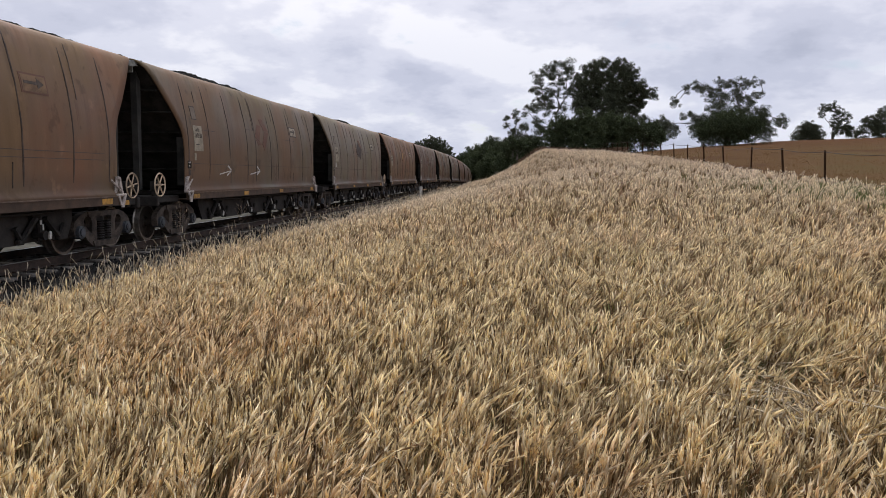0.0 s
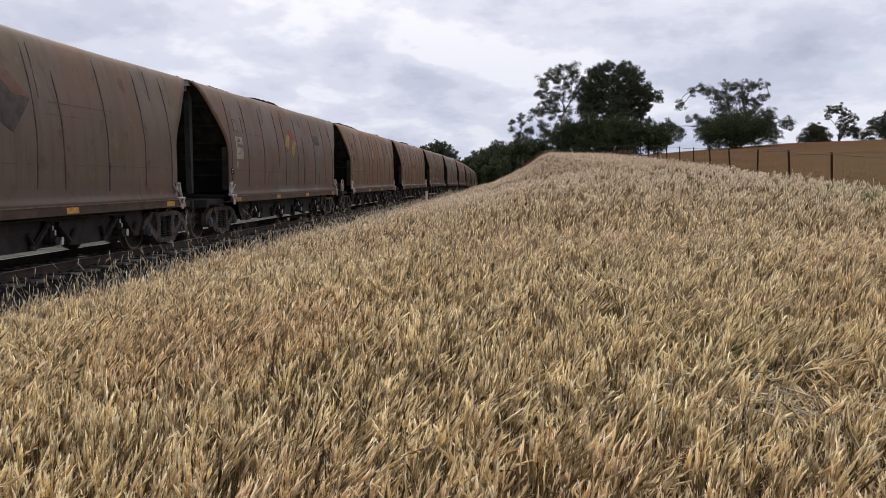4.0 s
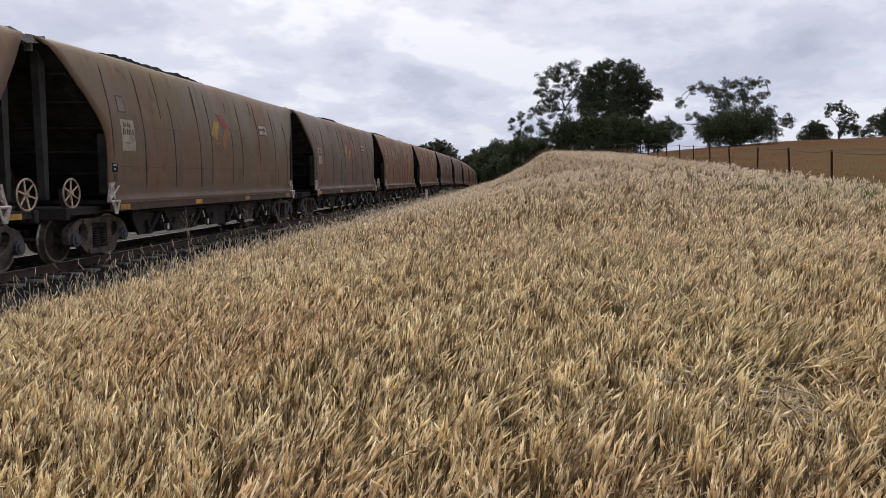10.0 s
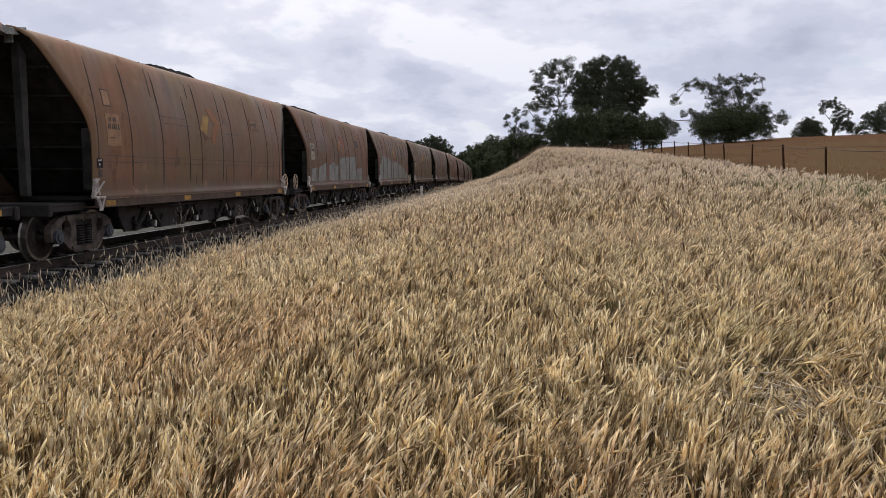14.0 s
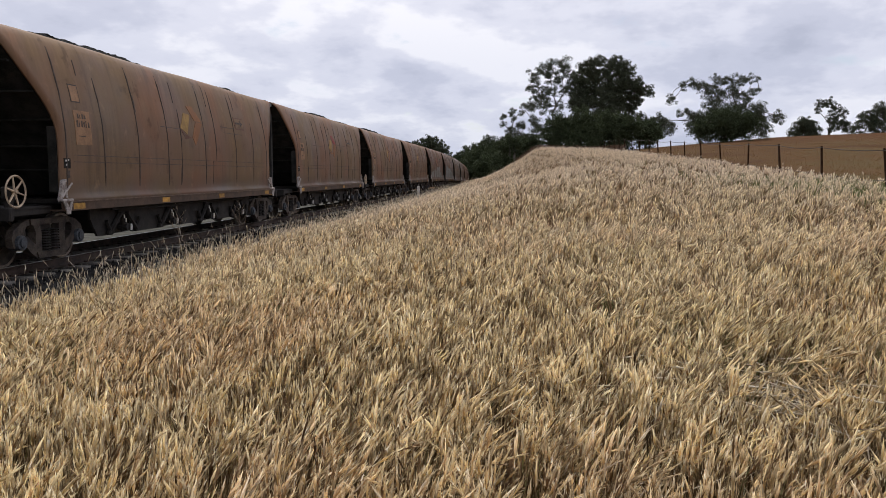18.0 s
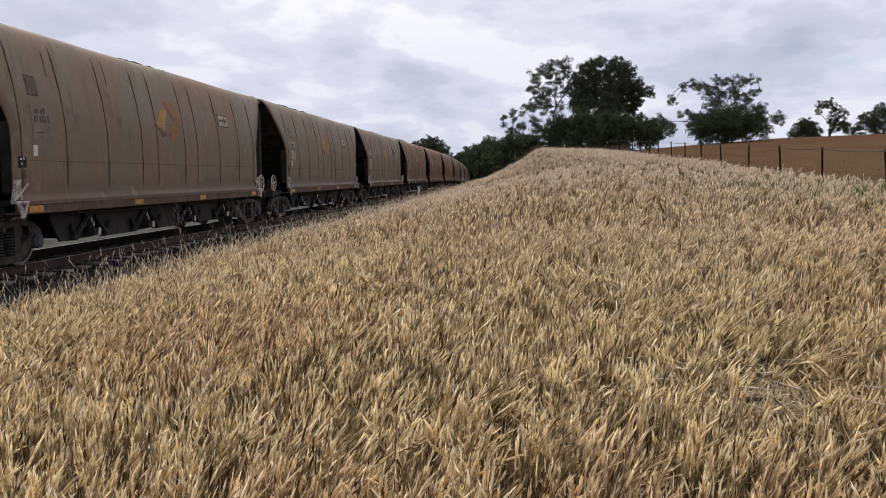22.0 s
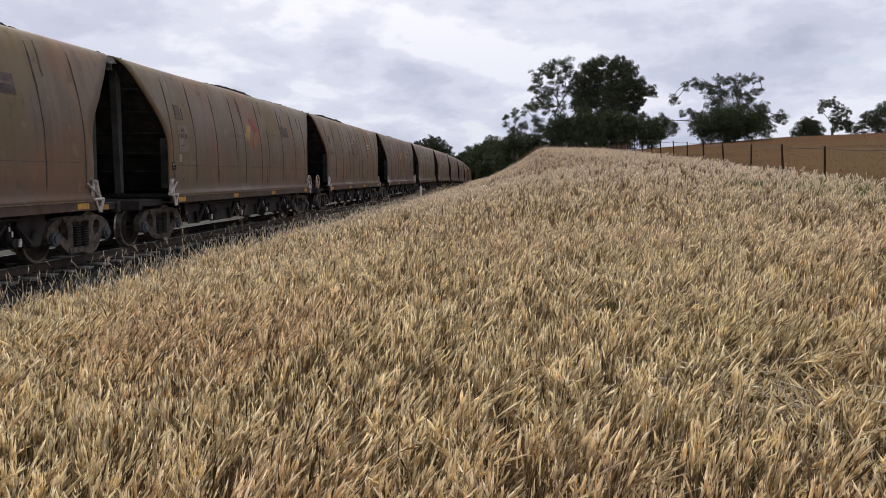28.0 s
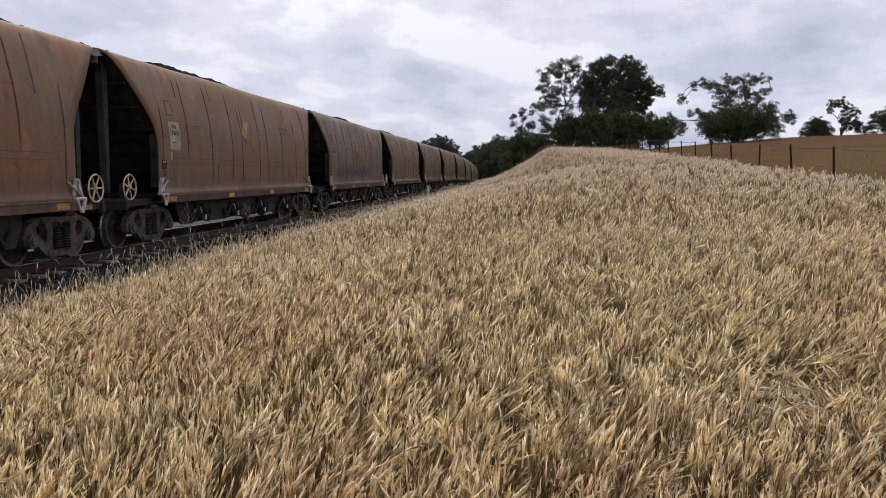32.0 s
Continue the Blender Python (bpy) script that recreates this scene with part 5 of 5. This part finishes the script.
build_tree("gum_tree", "wide gum tree with a long drooping limb", 31.8, 125, [(-8.3, 6.8, 0.72, 1.0), (-7.5, 7.7, 0.72, 1.0), (-6.5, 9.1, 0.82, 1.0), (-5.1, 9.2, 1.03, 1.0), (-3.7, 9.0, 0.92, 1.0), (-7.4, 4.5, 0.72, 0.9), (-6.1, 4.7, 0.82, 0.9), (-8.4, 3.8, 0.51, 0.9), (-8.8, 2.7, 0.72, 1.1), (-4.2, 4.5, 0.72, 0.9), (-1.6, 9.8, 0.92, 1.0), (-0.1, 9.8, 1.03, 1.0), (1.3, 9.5, 1.13, 1.0), (2.7, 9.8, 0.82, 1.0), (4.2, 9.8, 0.51, 1.0), (4.8, 8.4, 0.51, 1.0), (3.9, 7.8, 0.72, 1.0), (-2.8, 8.3, 1.23, 1.0), (-1.4, 7.5, 1.54, 1.2), (1.0, 7.8, 1.54, 1.1), (2.7, 7.2, 1.13, 1.0), (-1.9, 5.6, 1.74, 1.4), (-4.0, 3.6, 1.74, 1.5), (-1.0, 3.5, 2.15, 1.5), (2.3, 5.6, 1.6, 1.4), (4.0, 4.8, 1.6, 1.4), (2.8, 3.5, 1.6, 1.4), (5.3, 4.3, 1.6, 1.5), (6.7, 3.8, 1.15, 1.4), (5.7, 2.5, 1.6, 1.5), (1.6, 2.2, 1.3, 1.3)], 0.5, 0.30, per_area=760, size=0.22, seed=11, base=6.1)
for i, (x, y, z, rs) in enumerate([(-1.0, 104, 4.4, 1.0), (1.6, 106, 4.7, 1.05), (5.3, 105, 5.0, 2.0), (8.2, 104, 5.0, 2.25), (11.4, 106, 5.2, 2.1), (13.9, 107, 5.4, 1.95), (17.4, 110, 5.6, 1.6)]):
    build_tree("shrub", "dense dark green shrub below the gum trees", x, y, [(-0.7, rs * 1.0, rs, 1.6), (0.9, rs * 1.2, rs * 0.9, 1.6), (0.1, rs * 1.7, rs * 0.75, 1.4), (0, rs * 0.5, rs, 1.5)], 0.15, 0.2, per_area=430, size=0.31, leaf="leaf_dark", seed=20 + i, base=z)
for i, (x, y, z, rs) in enumerate([(27.6, 119, 6.9, 1.9), (30.6, 120, 7.3, 2.4), (33.5, 121, 7.4, 1.8)]):
    build_tree("shrub", "dense dark shrub under the wide gum tree", x, y, [(-0.7, rs * 0.9, rs, 1.5), (0.8, rs * 1.1, rs * 0.8, 1.5), (0, rs * 0.5, rs, 1.5)], 0.15, 0.2, per_area=430, size=0.31, leaf="leaf_dark", seed=40 + i, base=z)
build_tree("gum_tree", "rounded dark tree on the far paddock", 59.3, 170, [(-0.6, 2.8, 1.7, 1.5), (0.9, 2.6, 1.7, 1.5), (0.2, 3.6, 1.3, 1.3), (-1.6, 1.4, 1.5, 1.4), (2.0, 1.4, 1.6, 1.4), (0.2, 1.2, 1.8, 1.5)], 0.25, 0.3, seed=60, base=8.7)
build_tree("gum_tree", "slender open gum tree on the far paddock", 64.8, 172, [(-1.9, 6.2, 1.2, 0.9), (-0.3, 6.6, 1.2, 0.8), (1.0, 5.2, 1.2, 0.9), (2.6, 4.3, 1.0, 0.9), (0.8, 3.3, 1.5, 1.0), (2.4, 1.8, 1.4, 1.1), (-2.2, 5.0, 0.7, 0.8), (0.6, 1.6, 1.2, 0.9), (3.8, 1.4, 1.3, 1.1)], 0.28, 0.3, seed=61, base=9.8)
build_tree("gum_tree", "broad dark tree on the far paddock", 71.5, 165, [(-2.2, 3.2, 1.8, 1.3), (0.3, 4.6, 2.0, 1.3), (2.6, 4.2, 2.0, 1.3), (-0.5, 2.0, 2.2, 1.3), (3.0, 1.8, 2.0, 1.3), (-3.2, 1.3, 1.2, 1.2)], 0.35, 0.3, seed=62, base=9.2)
build_tree("gum_tree", "dark tree standing beyond the railway", -22.6, 205, [(-3.4, 5.2, 1.9, 1.2), (-1.0, 6.4, 2.0, 1.2), (1.6, 6.0, 2.0, 1.2), (3.4, 4.4, 1.8, 1.2), (0.0, 3.6, 3.0, 1.3), (4.6, 2.6, 1.6, 1.2), (-4.4, 3.0, 1.8, 1.2)], 0.4, 0.3, per_area=420, size=0.40, seed=63, base=3.5)
for i, (x, y, z, rs) in enumerate([(-15.2, 205, 1.5, 2.43), (-13.4, 205, 1.5, 3.01), (-10.8, 200, 1.5, 3.28), (-7.0, 192, 1.5, 4.01), (-4.9, 182, 1.5, 3.29), (-8.7, 188, 1.5, 3.19), (-1.8, 172, 1.0, 3.02), (-2.6, 150, 1.0, 2.41), (0.5, 150, 2.2, 2.35), (-12.6, 196, -0.5, 2.79), (-6.9, 178, -0.5, 2.81)]):
    build_tree("gum_tree", "dark leafy tree in the wood beside the cutting", x, y, [(-1.2, rs * 1.3, rs * 0.7, 1.4), (1.2, rs * 1.5, rs * 0.65, 1.4), (0.2, rs * 2.0, rs * 0.5, 1.3), (0, rs * 0.8, rs * 0.9, 1.5), (-0.6, rs * 0.4, rs * 0.8, 1.5)], 0.3, 0.3, per_area=230, size=0.42, leaf="leaf_dark", seed=70 + i, base=z)


def build_hills():
    rng = random.Random(3)
    v, f, n = [], [], 90
    for i in range(n + 1):
        a = radians(-70 + 140 * i / n)
        r = 2300
        h = 28 + 26 * noise.noise((i * 0.13, 2.0, 0)) + 8 * noise.noise((i * 0.6, 5.0, 0))
        for d, z in ((0, -5), (60, h * 0.7), (160, h), (400, -5)):
            v.append((math.sin(a) * (r + d), math.cos(a) * (r + d), z))
    for i in range(n):
        for j in range(3):
            a = i * 4 + j
            f.append((a, a + 4, a + 5, a + 1))
    tagged(part("far_hills", mesh_from("far_hills", v, f, True), M["hill"]), "low blue-grey hills on the horizon", "hills", kind="structure")


build_hills()


# ---- grass ----
def grass_mesh(name, x, y, z, h, lean_to, lean, wide, rng, head=True, leaves=2, awns=0, rings=((0.5, 1.0),), thick=1.3):
    """Stems with seed heads and blades, from arrays of feet, heights and widths; rings: (place along the head, width)."""
    n, sides = len(x), 3
    foot = np.stack([x, y, z], 1)
    out = np.stack([np.cos(lean_to), np.sin(lean_to), np.zeros(n)], 1)
    up = np.array([0, 0, 1.0])
    p1 = foot + up * (0.52 * h)[:, None] + out * (0.18 * lean * h)[:, None]
    p2 = foot + up * (0.84 * h)[:, None] + out * (0.46 * lean * h)[:, None]
    face = rng.uniform(0, 2 * np.pi, n)
    w = np.stack([np.cos(face), np.sin(face), np.zeros(n)], 1)
    sw = (0.0017 * wide)[:, None] * w
    V = [foot - sw, foot + sw, p1 - sw, p1 + sw, p2]
    T = [(0, 1, 3), (0, 3, 2), (2, 3, 4)]
    bare = len(T)
    if head:
        d = p2 - p1
        d /= np.linalg.norm(d, axis=1, keepdims=True)
        d = d + out * (0.34 * lean)[:, None] - up * (0.16 * lean)[:, None]
        hl = rng.uniform(0.075, 0.15, n) * np.clip(wide, 1, 1.6) ** 0.5
        hw = rng.uniform(0.0034, 0.0062, n) * wide * thick
        side = np.cross(d, w)
        side /= np.linalg.norm(side, axis=1, keepdims=True)
        flat = np.cross(side, d)
        flat /= np.linalg.norm(flat, axis=1, keepdims=True)
        k = len(V)
        V += [p2 - d * 0.012, p2 + d * hl[:, None]]
        for at, part_wide in rings:
            for i in range(sides):
                a = 2 * np.pi * i / sides + at
                V.append(p2 + d * (hl * at)[:, None] + (flat * np.cos(a) + side * np.sin(a)) * (hw * part_wide * rng.uniform(0.75, 1.25, n))[:, None])
        for i in range(sides):
            j = (i + 1) % sides
            T.append((k, k + 2 + i, k + 2 + j))
            for q in range(len(rings) - 1):
                e, g = k + 2 + q * sides, k + 2 + (q + 1) * sides
                T += [(e + i, g + i, g + j), (e + i, g + j, e + j)]
            g = k + 2 + (len(rings) - 1) * sides
            T.append((g + i, k + 1, g + j))
        # spikelets and bristles that stand off the head all along it
        for i in range(awns):
            a = 2.4 * i + rng.uniform(0, 1.5, n)
            o = flat * np.cos(a)[:, None] + side * np.sin(a)[:, None]
            along_head = (i + rng.random(n)) / awns * 0.85
            root = p2 + d * (hl * along_head)[:, None] + o * (hw * 0.5)[:, None]
            reach = rng.uniform(0.018, 0.040, n) * np.clip(wide, 1, 2.5)
            e = root + d * (reach * 0.92)[:, None] + o * (reach * rng.uniform(0.18, 0.45, n))[:, None]
            aw = (flat * np.sin(a)[:, None] - side * np.cos(a)[:, None]) * (0.0032 * wide)[:, None]
            T += [(len(V), len(V) + 1, len(V) + 2)]
            V += [root - aw, root + aw, e]
    last = len(T)
    for i in range(leaves):
        k = len(V)
        a = rng.uniform(0, 2 * np.pi, n)
        o = np.stack([np.cos(a), np.sin(a), np.zeros(n)], 1)
        b = foot + up * (rng.uniform(0.05, 0.35, n) * h)[:, None]
        e = b + up * (rng.uniform(0.26, 0.62, n) * h)[:, None] + o * (rng.uniform(0.04, 0.26, n) * h)[:, None] + out * (0.3 * lean * h)[:, None]
        lw = (0.0034 * wide)[:, None] * np.cross(o, up)
        V += [b - lw, b + lw, e]
        T += [(k, k + 1, k + 2)]
    m = len(V)
    V = np.stack(V, 1).reshape(-1, 3)
    slots = np.tile([1 if bare <= i < last else 0 for i in range(len(T))], n)
    T = (np.array(T)[None] + m * np.arange(n)[:, None, None]).reshape(-1, 3)
    return mesh_arrays(name, V, T, slots)


def dress_grass(ob, stems, heads):
    for slot, mat in zip(ob.material_slots, (stems, heads)):
        slot.link, slot.material = "OBJECT", mat
    return ob


def heights(x, y):
    return np.array([ground_height(a, b) for a, b in zip(x.tolist(), y.tolist())])


def patchy(x, y, scale, layer):
    return np.array([noise.noise((a * scale, b * scale, layer)) for a, b in zip(x.tolist(), y.tolist())])


def scatter(rng, n, r0, r1, power, a0, a1):
    """Places round the field's near corner, thinning outwards as 1 / r ** power."""
    u = rng.random(n)
    e = 2 - power
    r = (r0 ** e + u * (r1 ** e - r0 ** e)) ** (1 / e) if abs(e) > 1e-3 else r0 * (r1 / r0) ** u
    a = np.radians(rng.uniform(a0, a1, n))
    return r * np.sin(a), r * np.cos(a), r


def field_ok(x, y):
    cx = np.array([track_at(b)[0].x for b in y.tolist()])
    d = x - cx
    return (d > 3.42 + 0.5 * np.clip((17 - y) / 6, 0, 1) - 0.55 * np.clip((y - 14) / 8, 0, 1) * np.clip((60 - y) / 15, 0, 1) + 0.25 * np.sin(y * 1.9) + 0.2 * np.sin(y * 0.7)) & (x < 10.9 - 0.0167 * y + 0.35)


SWAYING = []
HOLLOW = (1.32, 4.05)
GRASS = "dense ripe straw-coloured grass with nodding seed heads"
# ring of the field: tufts, nearest, farthest, thinning, from and to which bearing, stem height, heads in a tuft, tuft's radius, gaps between tufts
FIELD = (
    ("near", 54000, 0.35, 11.0, 0.85, -180, 180, 0.35, 6, 0.034, 0.88),
    ("middle", 58000, 11.0, 42.0, 1.65, -180, 180, 0.36, 6, 0.050, 0.92),
    ("far", 86000, 42.0, 112.0, 1.7, -60, 60, 0.40, 3, 0.10, 0.2),
    ("behind", 4000, 42.0, 120.0, 1.2, 60, 300, 0.40, 3, 0.10, 0.3))


def build_field(rng, name, n, r0, r1, power, a0, a1, hh, heads, spread, gaps):
    x, y, r = scatter(rng, n, r0, r1, power, a0, a1)
    # thick over the open field ahead, thinner and coarser round behind
    off = np.abs(np.degrees(np.arctan2(x, y)) + 6)
    thin = np.clip(1 - (np.minimum(off, 360 - off) - 36) / 60, 0.30, 1.0)
    if name == "behind":
        thin[:] = 1.0
    ok = rng.random(n) < thin
    x, y, thin = x[ok], y[ok], thin[ok]
    ok = field_ok(x, y)
    x, y, thin = x[ok], y[ok], thin[ok]
    bare = patchy(x, y, 6.5, 4.4) + 0.5 * patchy(x, y, 15.0, 8.1)
    ok = rng.random(len(x)) < 1 - gaps * np.clip(bare * 2.4 + 0.15, 0, 1)
    ok &= rng.random(len(x)) > 0.8 * np.exp(-((x - HOLLOW[0]) ** 2 + (y - HOLLOW[1]) ** 2) / 0.05)
    x, y, thin = x[ok], y[ok], thin[ok]
    # one tussock: heads that rise from one foot and lean one way
    m = len(x)
    swell, turn = patchy(x, y, 0.5, 9.0), patchy(x, y, 0.6, 20.0)
    tall = hh * rng.uniform(0.62, 1.22, m) * (1 + 0.28 * swell)
    toward = 0.15 + 1.3 * turn + rng.normal(0, 1.0, m)
    bend = np.clip(rng.normal(0.28, 0.26, m) + 0.4 * np.maximum(swell, 0), 0.05, 1.6)
    pressed = np.exp(-((x - HOLLOW[0]) ** 2 + (y - HOLLOW[1]) ** 2) / 0.13)
    tall, bend = tall * (1 - 0.45 * pressed), bend + 0.9 * pressed
    toward = toward + pressed * rng.normal(0, 2.2, m)
    count = np.maximum(1, rng.poisson(heads, m))
    of = np.repeat(np.arange(m), count)
    N = len(of)
    a, q = rng.uniform(0, 2 * np.pi, N), spread * np.sqrt(rng.random(N)) * rng.uniform(0.5, 1.6, m)[of]
    x, y = x[of] + q * np.cos(a), y[of] + q * np.sin(a)
    r = np.hypot(x, y)
    h = tall[of] * rng.uniform(0.68, 1.18, N)
    lean_to = toward[of] + rng.normal(0, 0.45, N)
    lean = np.clip(bend[of] * rng.uniform(0.6, 1.4, N), 0.03, 1.9)
    high = rng.random(N) < 0.02
    h, lean = np.where(high, h * 1.3, h), np.where(high, lean * 1.5, lean)
    wide = {"near": 0.95 + 0.03 * r, "middle": 1.42 + 0.050 * (r - 11), "far": 2.3 + 0.020 * (r - 42), "behind": 2.5 + 0.08 * r}[name] / thin[of] ** 0.22
    z = heights(x, y) - 0.02
    leaves, awns = {"near": (1, 7), "middle": (1, 2)}.get(name, (0, 0))
    rings = ((0.55, 1.0),)

    def lay(pick, cx, cy):
        me = grass_mesh("dry_grass", x[pick] - cx, y[pick] - cy, z[pick], h[pick], lean_to[pick], lean[pick], wide[pick], rng, True, leaves, awns, rings, 1.1 if name in ("near", "middle") else 1.0)
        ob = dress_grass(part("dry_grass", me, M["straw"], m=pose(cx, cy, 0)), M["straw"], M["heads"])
        return tagged(ob, GRASS, "grass", "grass of the field", "stuff")

    if name != "near":
        lay(np.arange(N), 0.0, 0.0)
        return
    # the nearest grass stirs in the wind, in patches of three mingled parts
    moving = (y > 1.5) & (np.abs(x + 0.5) < 0.7 * y + 0.6) & (r < 9.5)
    lay(np.flatnonzero(~moving), 0.0, 0.0)
    cell = np.floor(x / 2.4).astype(int) * 100 + np.floor(y / 2.4).astype(int)
    share = rng.integers(0, 3, m)[of]
    for c in np.unique(cell[moving]):
        for s in range(3):
            pick = np.flatnonzero(moving & (cell == c) & (share == s))
            if len(pick):
                cx, cy = float(np.mean(x[pick])), float(np.mean(y[pick]))
                SWAYING.append((lay(pick, cx, cy), cx, cy, s))


def build_grass():
    rng = np.random.default_rng(17)
    for ring in FIELD:
        build_field(rng, *ring)
    # long straws lying across the trodden hollow
    n = 150
    x, y = HOLLOW[0] + rng.normal(0, 0.30, n), HOLLOW[1] + rng.normal(0.05, 0.34, n)
    ob = part("fallen_straw", grass_mesh("fallen_straw", x, y, heights(x, y) + rng.uniform(0.02, 0.14, n), rng.uniform(0.10, 0.24, n), rng.uniform(0, 6.28, n), rng.uniform(1.6, 4.0, n), np.full(n, 1.9), rng, True, 0, 0, ((0.5, 1.0),), 0.5), M["edge_straw"])
    dress_grass(ob, M["edge_straw"], M["edge_straw"])
    tagged(ob, "bleached straws lying crosswise in trodden grass", "grass", "grass of the field", "stuff")
    # green blades that stand among the ripe grass
    spots = ((1.35, 4.75, 0.16, 0.2, 60), (2.15, 4.8, 0.14, 0.3, 90), (-3.0, 5.1, 0.3, 0.3, 130), (9.2, 22.5, 0.9, 2.4, 1500), (8.2, 27.0, 1.2, 2.6, 900), (-2.3, 6.6, 0.3, 0.4, 120), (0.9, 6.2, 0.5, 0.5, 90))
    x = np.concatenate([rng.normal(a, c, n) for a, b, c, d, n in spots])
    y = np.concatenate([rng.normal(b, d, n) for a, b, c, d, n in spots])
    ok = x < 10.7 - 0.0167 * y
    x, y = x[ok], y[ok]
    n = len(x)
    tall = rng.uniform(0.22, 0.42, n)
    # they stand thicker along the fence
    more = 2600
    y2 = rng.uniform(13.5, 27.0, more)
    x2 = 10.7 - np.abs(rng.normal(0, 1.1, more))
    ok = patchy(x2, y2, 0.9, 31.0) > -0.1
    x, y, tall = np.append(x, x2[ok]), np.append(y, y2[ok]), np.append(tall, rng.uniform(0.36, 0.56, more)[ok])
    n = len(x)
    ob = part("green_grass", grass_mesh("green_grass", x, y, heights(x, y), tall, rng.uniform(0, 6.28, n), rng.uniform(0.1, 0.9, n), 1.1 + 0.03 * y, rng, False, 3), M["green"])
    dress_grass(ob, M["green"], M["green"])
    tagged(ob, "green grass blades among the ripe straw", "grass", "grass of the field", "stuff")
    # bleached taller stems along the ballast's edge
    n = 3400
    y = 5 + 70 * rng.random(n) ** 1.6
    x = TRACK_X + np.clip(rng.normal(3.5, 0.5, n) + 0.45 * np.clip((19 - y) / 7, 0, 1), 2.3, 5.2)
    z = heights(x, y)
    h = rng.uniform(0.22, 0.66, n) + np.where(rng.random(n) < 0.25, rng.uniform(0.1, 0.4, n), 0)
    ob = part("edge_grass", grass_mesh("edge_grass", x, y, z - 0.02, h, rng.uniform(0, 6.28, n), np.clip(rng.normal(0.3, 0.3, n), 0, 1.2), 1.1 + 0.04 * y, rng, True, 1, 2, ((0.5, 1.0),), 0.7), M["edge_straw"])
    dress_grass(ob, M["edge_straw"], M["edge_straw"])
    tagged(ob, "sparse bleached grass stems leaning over the ballast", "grass", "grass of the field", "stuff")
    # taller russet weeds along the crest, under the trees
    n = 7000
    y = rng.uniform(100, 112, n)
    x = rng.uniform(-1.5, 13.5, n)
    z = heights(x, y)
    ob = part("dry_weeds", grass_mesh("dry_weeds", x, y, z - 0.02, rng.uniform(0.4, 0.95, n), rng.uniform(0, 6.28, n), rng.uniform(0.1, 0.8, n), np.full(n, 5.0), rng, True, 2), M["weeds"])
    dress_grass(ob, M["weeds"], M["weeds"])
    tagged(ob, "dry russet weeds along the crest below the trees", "weeds", "grass of the field", "stuff")
    # the grazed paddock beyond the fence
    x, y, r = scatter(rng, 120000, 14.0, 190.0, 1.55, 2, 80)
    ok = (x > 11.3 - 0.0167 * y) & (y > 2)
    x, y, r = x[ok], y[ok], r[ok]
    z = heights(x, y)
    n = len(x)
    ob = part("paddock_grass", grass_mesh("paddock_grass", x, y, z - 0.02, rng.uniform(0.06, 0.15, n), rng.uniform(0, 6.28, n), rng.uniform(1.0, 1.5, n), 1.3 + 0.035 * r, rng, False, 2), M["paddock"])
    dress_grass(ob, M["paddock"], M["paddock"])
    tagged(ob, "short russet-brown paddock grass behind the wire fence", "grass", "grass of the paddock", "stuff")


build_grass()


# ---- the train's run ----
def run(t):
    """How far the rear foot of the first wagon's side has come along the track: a train that slows a little."""
    return 19.21 + 12.6912 * t - 0.0529 * t * t + 0.0007755 * t ** 3


def motions():
    for k, w in WAGONS:
        rows = []
        for i in range(33):
            y = run(i) - PITCH * k + 6.22
            c, h, s = track_at(y)
            rows.append((float(i), Matrix.Translation(c) @ pose(0, 0, 0, math.degrees(s), 0, math.degrees(h))))
        walk(w, rows)
    # the near grass stirs: a slow gust that runs across the field, and a quicker shiver
    for ob, cx, cy, s in SWAYING:
        phase = 0.9 * cx - 0.35 * cy + 2.1 * s
        rows = []
        for i in range(81):
            t = 0.4 * i
            gust = 0.6 + 0.4 * math.sin(0.55 * t - 0.4 * cx)
            push = gust * (0.006 * math.sin(2.9 * t + phase) + 0.003 * math.sin(6.1 * t + 1.7 * phase))
            rows.append((t, pose(cx + push, cy + 0.35 * push, 0, 0, 12 * push, 0)))
        walk(ob, rows)
    # wheels roll while their wagon goes by
    for k, q, e, ws in WHEELSETS:
        first, last = None, None
        for i in range(961):
            y = run(i / 30) - PITCH * k + 6.22
            if -2.0 < y < 46.0:
                first = i if first is None else first
                last = i
        if first is None or last - first < 2:
            continue
        start = run(first / 30)
        rows = []
        for i in range(first, last + 1):
            turn = -e * (run(i / 30) - start) / 0.46
            rows.append((i / 30, pose(0, q * 0.92, 0.46, math.degrees(turn) % 360)))
        if first > 0:
            rows.insert(0, (0.0, rows[0][1]))
        if last < 960:
            rows.append((32.0, rows[-1][1]))
        walk(ws, rows)


motions()
